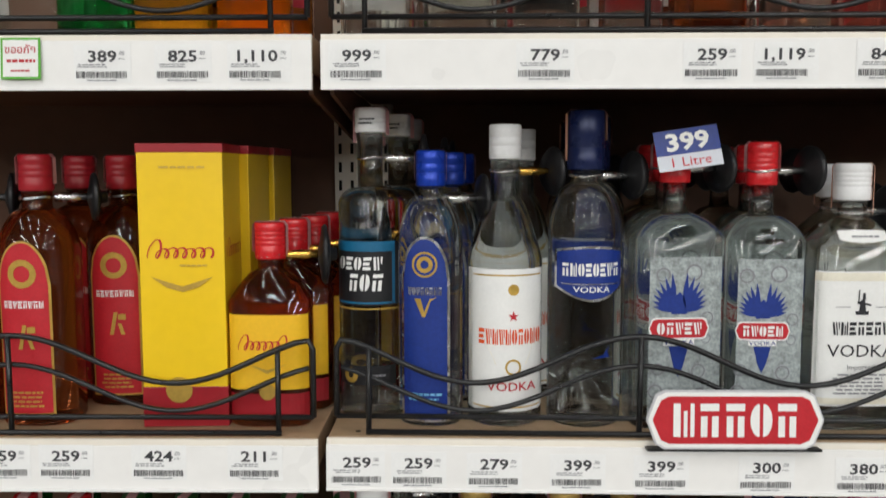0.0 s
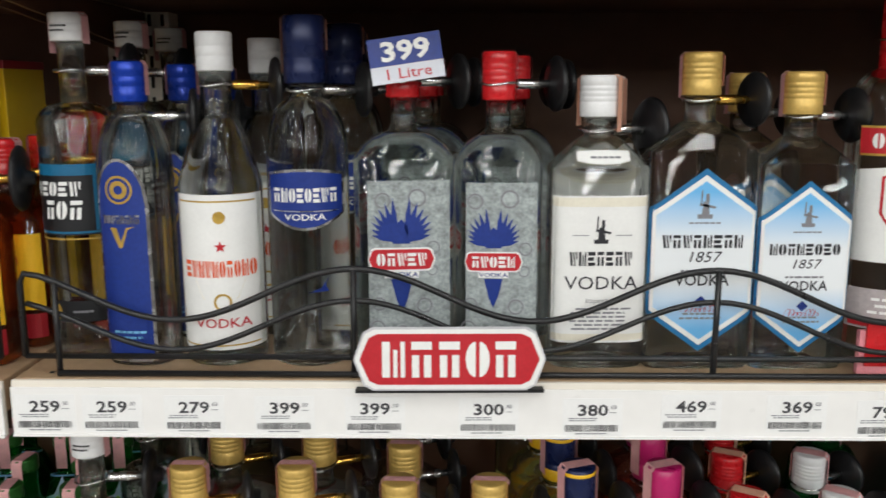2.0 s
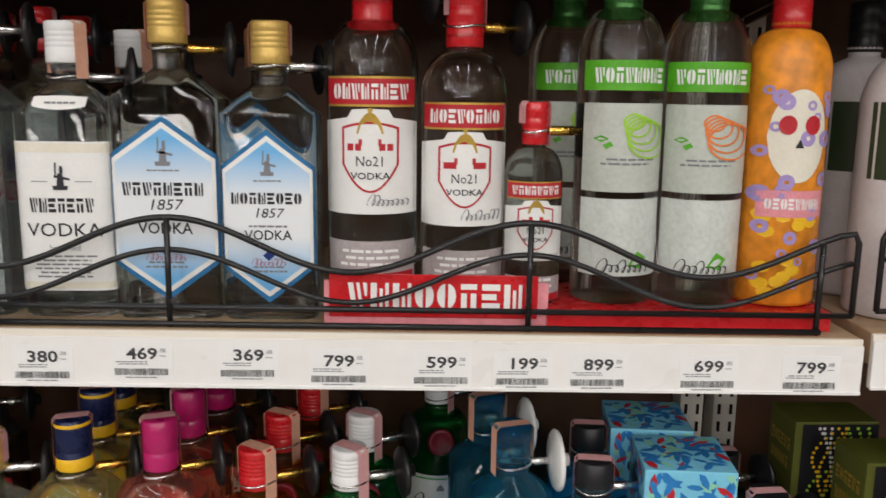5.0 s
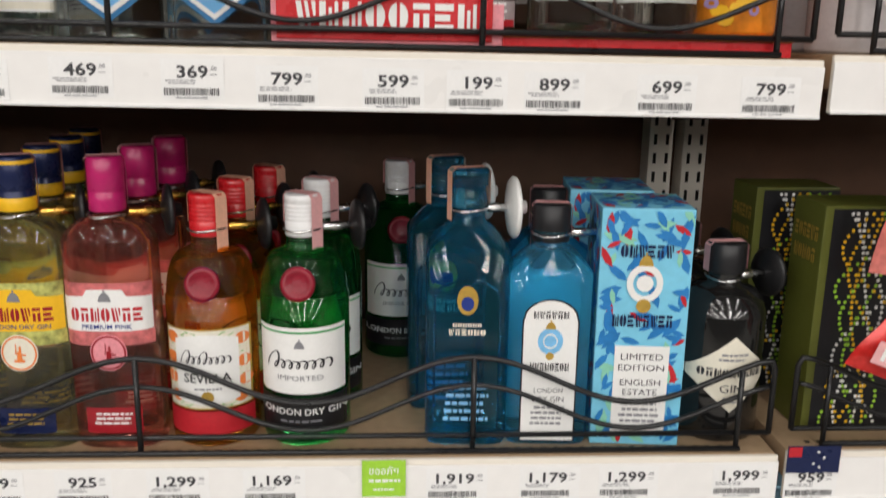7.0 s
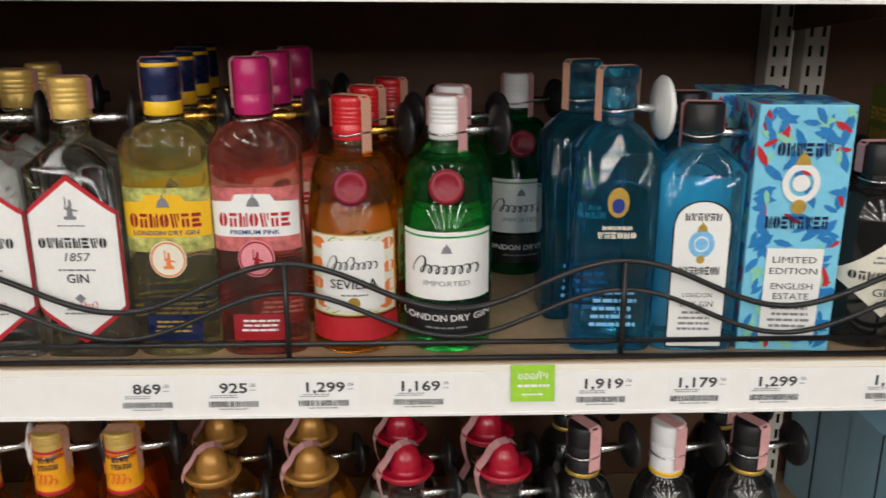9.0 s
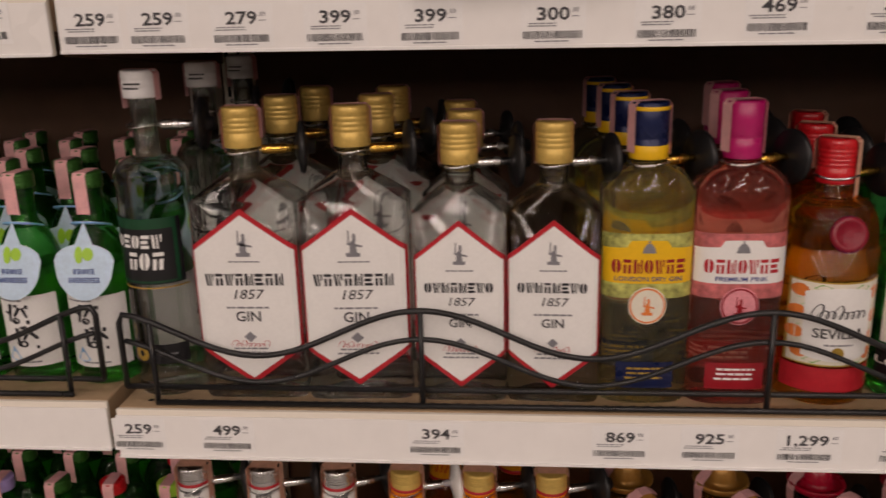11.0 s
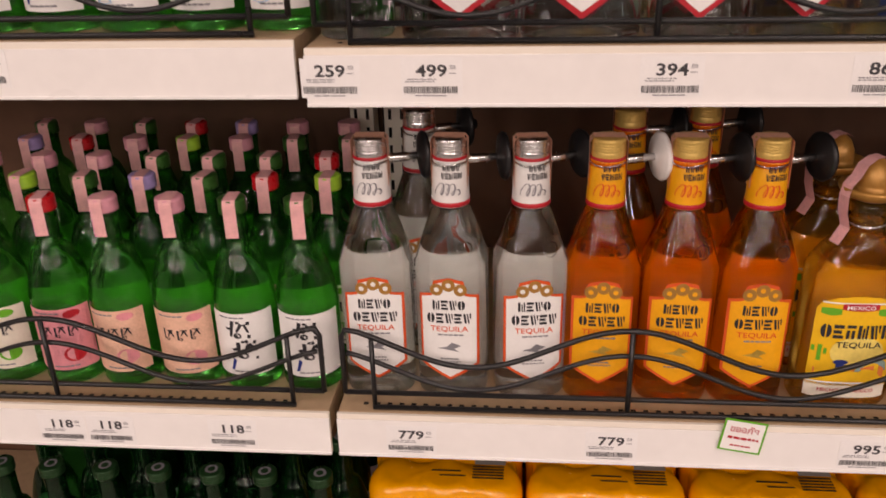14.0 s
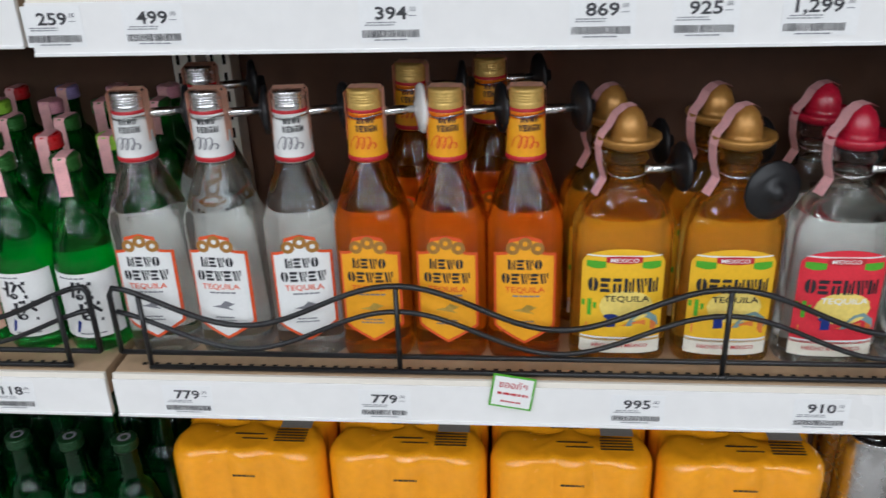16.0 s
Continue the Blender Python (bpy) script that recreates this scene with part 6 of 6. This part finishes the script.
def can_pack():
    g = thing("drink_pack", "six cans wrapped in yellow printed shrink film", "drink pack", pose(0, 0, 0), "yellow drink packs on the deck")
    w, d, h, r = 0.180, 0.122, 0.1320, 0.0305
    cans = [((i - 1) * 0.0595, (j - 0.5) * 0.061) for i in range(3) for j in range(2)]
    rows = [(0.0, 0.93), (0.006, 0.985), (0.012, 1.0), (0.060, 1.0), (h - 0.026, 1.0), (h - 0.016, 0.992), (h - 0.009, 0.965), (h - 0.004, 0.92)] + [(None, q) for q in (0.86, 0.78, 0.68, 0.56, 0.42, 0.26, 0.10)]
    seg, V, F = 96, [], []
    for z, q in rows:
        for k in range(seg):
            a = 2 * math.pi * k / seg
            c, e = math.cos(a), math.sin(a)
            reach = 0.0
            for x, y in cans:
                b = x * c + y * e
                gap = (r + 0.0004) ** 2 - (x * x + y * y - b * b)
                reach = max(reach, b + math.sqrt(gap) if gap > 0 else 0.0)
            flat = min(0.0835 / max(1e-6, abs(c)), 0.0535 / max(1e-6, abs(e)))
            d = max(reach, flat) * q
            near = min(math.hypot(d * c - x, d * e - y) for x, y in cans)
            top = h - 0.0005 - 0.022 * max(0.0, near / r - 0.74) ** 1.4
            V.append((d * c, d * e, min(z, top) if z is not None else top))
    for i in range(len(rows) - 1):
        F += [(i * seg + k, i * seg + (k + 1) % seg, (i + 1) * seg + (k + 1) % seg, (i + 1) * seg + k) for k in range(seg)]
    F += [tuple(range(seg))[::-1], tuple((len(rows) - 1) * seg + k for k in range(seg))]
    part("film", mesh_of("film", V, F, YELLOWFILM, True), g, "yellow shrink film")
    up = lambda u, z, off=0.0: (u, z, h + 0.0006 + off)
    part("word_mark", mesh_of("word_mark", *blocks(up, 6, 0.000, 0.006, 0.040, 0.013, 0.0, 0.4), BLACKLB), g)
    part("code_patch", mesh_of("code_patch", *merged([quad(up, 0.034, 0.070, -0.012, 0.034, 0.0)]), material("grey_print", (0.30, 0.28, 0.25), 0.4, vary=0.2)), g)
    part("print_block", mesh_of("print_block", *merged([quad(up, 0.032, 0.068, -0.037 + 0.005 * i, -0.0345 + 0.005 * i, 0.0) for i in range(5)] + [quad(up, -0.016, 0.018, -0.026, -0.0235, 0.0), quad(up, -0.006, 0.024, -0.034, -0.032, 0.0)]), BLACKLB), g)
    fr = lambda u, z, off=0.0: (u, -0.0620 - off, z)
    part("front_print", mesh_of("front_print", *lines(fr, 1, 0.0, h - 0.030, 0.03, 0.006, 0.0, 3), BLACKLB), g)
    return g


pack = can_pack()
pack.matrix_basis = pose(-0.028, 1.005, DECK + 0.0005)
for i in range(4):
    for j in range(2):
        for k in range(2):
            if (i, j, k) != (0, 0, 0):
                copy_thing(pack, pose(-0.028 + 0.1845 * i, 1.005 + 0.128 * j, DECK + 0.0005 + 0.1325 * k))


def silver_can():
    g = thing("drink_can", "silver drink can with ring pull", "can", pose(0, 0, 0), "silver cans on the deck")
    part("can_body", mesh_of("can_body", *lathe([(0, 0.024), (0.004, 0.030), (0.010, 0.0325), (0.125, 0.0325), (0.138, 0.028), (0.141, 0.0275), (0.143, 0.0282), (0.1435, 0.0270), (0.140, 0.0250), (0.1395, 0.002)], 28), SILVER, True), g)
    part("ring_pull", mesh_of("ring_pull", *tube([(0.007 * math.cos(a), 0.010 * math.sin(a) - 0.004, 0.1412) for a in [2 * math.pi * i / 14 for i in range(14)]], 0.0012, 6, True), SILVER, True), g)
    return g


can = silver_can()
can.matrix_basis = pose(0.665, 0.985, DECK + 0.0005)
for i in range(3):
    for j in range(2):
        for k in range(2):
            if (i, j, k) != (0, 0, 0):
                copy_thing(can, pose(0.665 + 0.067 * i, 0.985 + 0.068 * j, DECK + 0.0005 + 0.1437 * k))

# ---- neighbouring bay to the right ----
def dotted_carton():
    w, d, h = 0.092, 0.062, 0.232
    olive = material("olive_carton", (0.11, 0.12, 0.02), 0.45, vary=0.12, scale=20)
    g = carton("wine_carton", "olive green carton with black dotted pattern", w, d, h, olive)
    f = lambda u, z, off=0.0: (u, -d / 2 - off, z)
    e = lambda u, z, off=0.0: (-w / 2 - off, -u, z)
    part("dark_panel", mesh_of("dark_panel", *patch(f, "rect", 0.004, h / 2, 0.084, h - 0.006, 0.0004), BLACKLB), g)
    rnd = random.Random(4)
    white, yellow, green = [], [], []
    for q in range(9):
        for i in range(40):
            z = 0.01 + i * 0.0055
            u = 0.004 + 0.034 * math.sin(z * (22 + 3 * q) + q * 1.3) * (0.3 + 0.08 * q)
            (white, yellow, green)[q % 3].append(polys(f, u, z, 0.0019, [disc_pts(0, 0, 1, 1, 7)], 0.0008 + 0.00003 * q))
    part("white_dots", mesh_of("white_dots", *merged(white), WHITE), g)
    part("yellow_dots", mesh_of("yellow_dots", *merged(yellow), YELLOWLB), g)
    part("green_dots", mesh_of("green_dots", *merged(green), LIMECAP), g)
    part("word_mark", mesh_of("word_mark", *merged([blocks(e, 6, 0.0, h - 0.030, 0.048, 0.014, 0.0008), blocks(e, 5, 0.0, h - 0.052, 0.044, 0.014, 0.0008)]), GOLD), g)
    return g


put(dotted_carton(), 1.170, C, y=0.976, turn=1, more=((-0.024, 0.105), (0.105, 0.0), (0.21, 0.0)))


def pale_blue_carton():
    w, d, h = 0.165, 0.150, 0.205
    g = carton("gift_carton", "pale blue gift carton tied with black security wire", w, d, h, material("soft_blue_carton", (0.30, 0.52, 0.66), 0.4, vary=0.08, scale=12))
    f = lambda u, z, off=0.0: (u, -d / 2 - off, z)
    part("white_panel", mesh_of("white_panel", *patch(f, "rect", 0.005, 0.085, 0.135, 0.165, 0.0004), WHITE), g)
    part("picture", mesh_of("picture", *patch(f, "rect", 0.01, 0.130, 0.10, 0.05, 0.0008), GREY_INK), g)
    part("picture_rim", mesh_of("picture_rim", *patch(f, "rect", 0.01, 0.130, 0.108, 0.058, 0.0006), GOLD), g)
    puck = part("security_puck", mesh_of("security_puck", *lathe([(h + 0.0005, 0.026), (h + 0.003, 0.028), (h + 0.012, 0.028), (h + 0.015, 0.022), (h + 0.016, 0.009), (h + 0.026, 0.007), (h + 0.027, 0.005)]), BLACKPL, True), g, "round black security puck")
    wires = [tube([(-w / 2 - 0.001, 0, 0), (-w / 2 - 0.001, 0, h + 0.001), (0, 0, h + 0.003), (w / 2 + 0.001, 0, h + 0.001)], 0.001, 5), tube([(0, -d / 2 - 0.001, 0.0), (0, -d / 2 - 0.001, h + 0.001), (0, 0, h + 0.003), (0, d / 2, h + 0.001)], 0.001, 5)]
    part("wire", mesh_of("wire", *merged(wires), BLACKPL), puck)
    return g


put(pale_blue_carton(), 1.226, D, y=1.055, turn=0, more=((0.17, 0.0), (0.0, 0.16)))


def white_spirit():
    R = outline(0.088, 0.088, 0.300, 0.20, 0.245, 0.0155, 0.05, 2.0, 0.85)
    f = front_of(R)
    g = bottle("spirit_bottle", "pale frosted spirit bottle with dark green label", R, material("frosted_white_glass", (0.62, 0.58, 0.58), 0.35, vary=0.1), (0.0170, 0.05, BLACKLB, 2))
    lay(g, f, "label", (patch(f, "rect", 0, 0.165, 0.085, 0.070), material("dark_green_label", (0.03, 0.05, 0.02), 0.4)), [("small_print", lines(f, 2, 0, 0.10, 0.05, 0.012), SKY)])
    return g


put(white_spirit(), 1.150, B, d=0.088, more=((0.10, 0), (0.2, 0), (0.0, 0.1)))

# ---- hanging snack packets on a clip strip ----
def pouch(z0, z1, w, mat):
    rows, cols, V, F = 14, 10, [], []
    for s in (-1, 1):
        for j in range(rows + 1):
            for i in range(cols + 1):
                u, v = -1 + 2 * i / cols, j / rows
                t = 0.011 * (1 - u ** 4) * (4 * v * (1 - v)) ** 0.5 + 0.0004
                V.append((0.012 * v + u * w / 2 * (1 - 0.22 * v + 0.03 * math.sin(9 * v)), s * t + 0.0012 * math.sin(11 * u + 7 * v), z0 + (z1 - z0) * v))
    n = (rows + 1) * (cols + 1)
    for q in (0, 1):
        for j in range(rows):
            for i in range(cols):
                a = q * n + j * (cols + 1) + i
                F.append((a, a + 1, a + cols + 2, a + cols + 1) if q == 0 else (a, a + cols + 1, a + cols + 2, a + 1))
    return V, F


FOIL = material("red_foil_film", (0.66, 0.025, 0.02), 0.22, metal=0.2, vary=0.35, scale=30, bump=0.3, coat=0.5)
PALEFOIL = material("pale_red_film", (0.72, 0.20, 0.17), 0.2, vary=0.3, scale=30, bump=0.3, coat=0.5)


def snack_packet(at, h, w, film, label):
    g = thing("snack_packet", label, "snack packet", at, "packets on the clip strip")
    part("pouch", mesh_of("pouch", *pouch(0.0, h, w, film), film, True), g)
    fp = lambda u, z, off=0.0: (u, -0.0135 - off, z)
    part("panel", mesh_of("panel", *patch(fp, "rect", -0.008, h * 0.22, w * 0.62, h * 0.20, 0.0), PINKTAX), g)
    part("word_mark", mesh_of("word_mark", *blocks(fp, 4, -0.008, h * 0.22, w * 0.52, h * 0.12, 0.0006), WHITE), g)
    part("picture", mesh_of("picture", *polys(fp, 0.004, h * 0.62, w * 0.24, [disc_pts(0, 0, 1, 0.8, 16)], 0.0), ORANGECAP), g)
    part("crimp", mesh_of("crimp", *box(-w * 0.38, w * 0.42, -0.0012, 0.0012, h - 0.002, h + 0.010), film), g)
    return g


snack_packet(pose(1.186, 0.868, 1.112, 0, 4, -8), 0.19, 0.105, PALEFOIL, "shiny pale red snack packet hanging from clear strip")
snack_packet(pose(1.168, 0.860, 1.016, 0, 19, -8), 0.105, 0.105, FOIL, "shiny red snack packet hanging askew on clear strip")
strip_holder = thing("clip_strip", "clear plastic clip strip carrying snack packets", "clip strip", pose(1.192, 0.886, 0.0))
part("strip", mesh_of("strip", *box(-0.012, 0.012, 0.0, 0.0008, 1.0, 1.63), material("clear_strip_plastic", (0.75, 0.75, 0.75), 0.2)), strip_holder)

# ---- notices on the price strips ----
def notice(x, z, w, h, mats, lean=0.0):
    g = thing("notice_card", "small printed apology card on the price strip", "notice card", pose(x, FRONT - 0.004, z, -4, lean, 0), "notice cards")
    part("card", mesh_of("card", *box(-w / 2, w / 2, 0, 0.0004, -h / 2, h / 2), mats[0]), g)
    part("panel", mesh_of("panel", *quad(plane, -w / 2 + 0.002, w / 2 - 0.002, -h / 2 + 0.002, h / 2 - 0.002, 0.0003), mats[1]), g)
    part("lettering", mesh_of("lettering", *merged([text(plane, "ขออภัย", 0, h * 0.22, 0.007, 0.0006, 0.01, 1.0), lines(plane, 1, 0, -h * 0.06, w * 0.85, 0.006, 0.0006, 3), lines(plane, 1, 0, -h * 0.30, w * 0.6, 0.004, 0.0006, 4)]), mats[2]), g)
    return g


notice(-0.401, 1.659, 0.036, 0.037, (GREENPRINT, WHITE, RED))
notice(0.705, 0.909, 0.041, 0.036, (LIMECAP, LIMECAP, WHITE))
notice(0.276, 0.544, 0.042, 0.036, (GREENPRINT, WHITE, RED), 9)
flag = thing("flag_card", "dark blue flag card above a price tag", "notice card", pose(1.116, FRONT - 0.006, 0.925))
part("card", mesh_of("card", *box(-0.026, 0.026, 0, 0.0004, -0.014, 0.014), NAVYCAP), flag)
part("flag_corner", mesh_of("flag_corner", *quad(plane, -0.025, -0.012, 0.003, 0.013, 0.0004), RED), flag)
part("star_print", mesh_of("star_print", *merged([polys(plane, x, z, 0.002, STAR, 0.0005) for x, z in ((0.004, 0.008), (0.010, 0.002), (0.0, -0.004), (0.006, -0.008))]), WHITE), flag)

# ---- top shelf: feet of bottles ----
for k, (src_x, glass) in enumerate(((-0.43, CLEAR), (-0.36, DEEPGREEN), (-0.285, HONEY), (-0.205, AMBER), (-0.085, CLEAR), (-0.005, CLEAR), (0.075, CLEAR), (0.155, CLEAR), (0.235, DARKAMBER), (0.315, CLEAR), (0.395, PINKGLASS), (0.475, PINKGLASS), (0.555, CLEAR), (0.64, CLEAR), (0.73, CLEAR), (0.82, DARKAMBER), (0.91, CLEAR))):
    R = outline(0.072, 0.070, 0.28, 0.17, 0.22, 0.015, 0.035, 2.4, 0.7)
    f = front_of(R)
    cap_mat = (GOLDCAP, REDCAP, WHITECAP, BLACKLB)[k % 4]
    g = bottle("spirit_bottle", "spirit bottle with pale label on the top shelf", R, glass, (0.0165, 0.035, cap_mat, 3))
    lay(g, f, "label", (patch(f, "rect", 0, 0.10, 0.066, 0.10), (WHITE, CREAMPAPER, BLACKLB, RED)[k % 4]), [("word_mark", blocks(f, 6, 0, 0.11, 0.05, 0.012, 0.0012), INK if k % 4 < 2 else WHITE)])
    put(g, src_x, A, d=0.07, more=((0.0, 0.11),))

# ---- price tags ----
def price_tag(number, x, z, cents=True):
    """A paper tag: price, a line of small print and a bar code."""
    g = thing("price_tag", "white paper price tag reading " + number, "price tag", pose(x, FRONT - 0.0016, z), "price tags on the shelf strips")
    wide = 0.052 + 0.006 * (len(number) > 3)
    part("paper", mesh_of("paper", *box(-0.026, wide - 0.026, 0.0001, 0.0004, -0.0235, 0.0105), PAPER), g)
    part("price", mesh_of("price", *text(plane, number, 0.0, 0.0, 0.0098, 0.0004, 0.022, 1.28), material("faded_black_ink", (0.05, 0.05, 0.055), 0.6)), g)
    if cents:
        off = 0.0135 if len(number) == 3 else 0.0205
        part("small_figure", mesh_of("small_figure", *merged([text(plane, ".00", off + 0.004, 0.0028, 0.0034, 0.0004, 0.01), quad(plane, off + 0.001, off + 0.007, -0.0026, -0.0020, 0.0004)]), GREY_INK), g)
    part("small_print", mesh_of("small_print", *lines(plane, 2, -0.009, -0.0085, 0.028, 0.004, 0.0004, int(1000 * abs(x)) + len(number)), GREY_INK), g)
    rnd = random.Random(int(9999 * abs(x)) + int(number.replace(",", "")))
    bars, u = [], -0.024
    while u < 0.022:
        w = rnd.choice((0.0004, 0.0006, 0.0009))
        bars.append(quad(plane, u, u + w, -0.0195, -0.0135, 0.0004))
        u += w + rnd.choice((0.0004, 0.0005, 0.0008))
    part("bar_code", mesh_of("bar_code", *merged(bars), material("faded_black_ink", (0.05, 0.05, 0.055), 0.6)), g)
    part("code_number", mesh_of("code_number", *lines(plane, 1, -0.001, -0.0215, 0.030, 0.0022, 0.0004, 5), GREY_INK), g)
    return g


for number, x in (("389", -0.328), ("825", -0.255), ("1,110", -0.189), ("999", -0.098), ("779", 0.071), ("259", 0.220), ("1,119", 0.283), ("849", 0.374)):
    price_tag(number, x, 1.661)
for number, x in (("259", -0.437), ("259", -0.377), ("424", -0.289), ("211", -0.198)):
    price_tag(number, x, 1.2905)
for number, x in (("259", -0.102), ("259", -0.044), ("279", 0.027), ("399", 0.105), ("399", 0.183), ("300", 0.281), ("380", 0.371), ("469", 0.456), ("369", 0.547), ("799", 0.625), ("599", 0.714), ("199", 0.785), ("899", 0.851), ("699", 0.948), ("799", 1.039)):
    price_tag(number, x, 1.2850 - 0.0105 * (x + 0.10) + (0.004 if number in ("469", "369") else 0.0))
price_tag("139", -0.422, 0.917)
for number, x in (("259", -0.109), ("499", -0.022), ("394", 0.177), ("869", 0.346), ("925", 0.426), ("1,299", 0.510), ("1,169", 0.599), ("1,919", 0.771), ("1,179", 0.860), ("1,299", 0.936), ("1,999", 1.047)):
    price_tag(number, x, 0.907)
price_tag("959", 1.118, 0.904)
for number, x in (("118", -0.430), ("118", -0.376), ("118", -0.243), ("779", -0.054), ("779", 0.149), ("995", 0.397), ("910", 0.570)):
    price_tag(number, x, 0.5315)
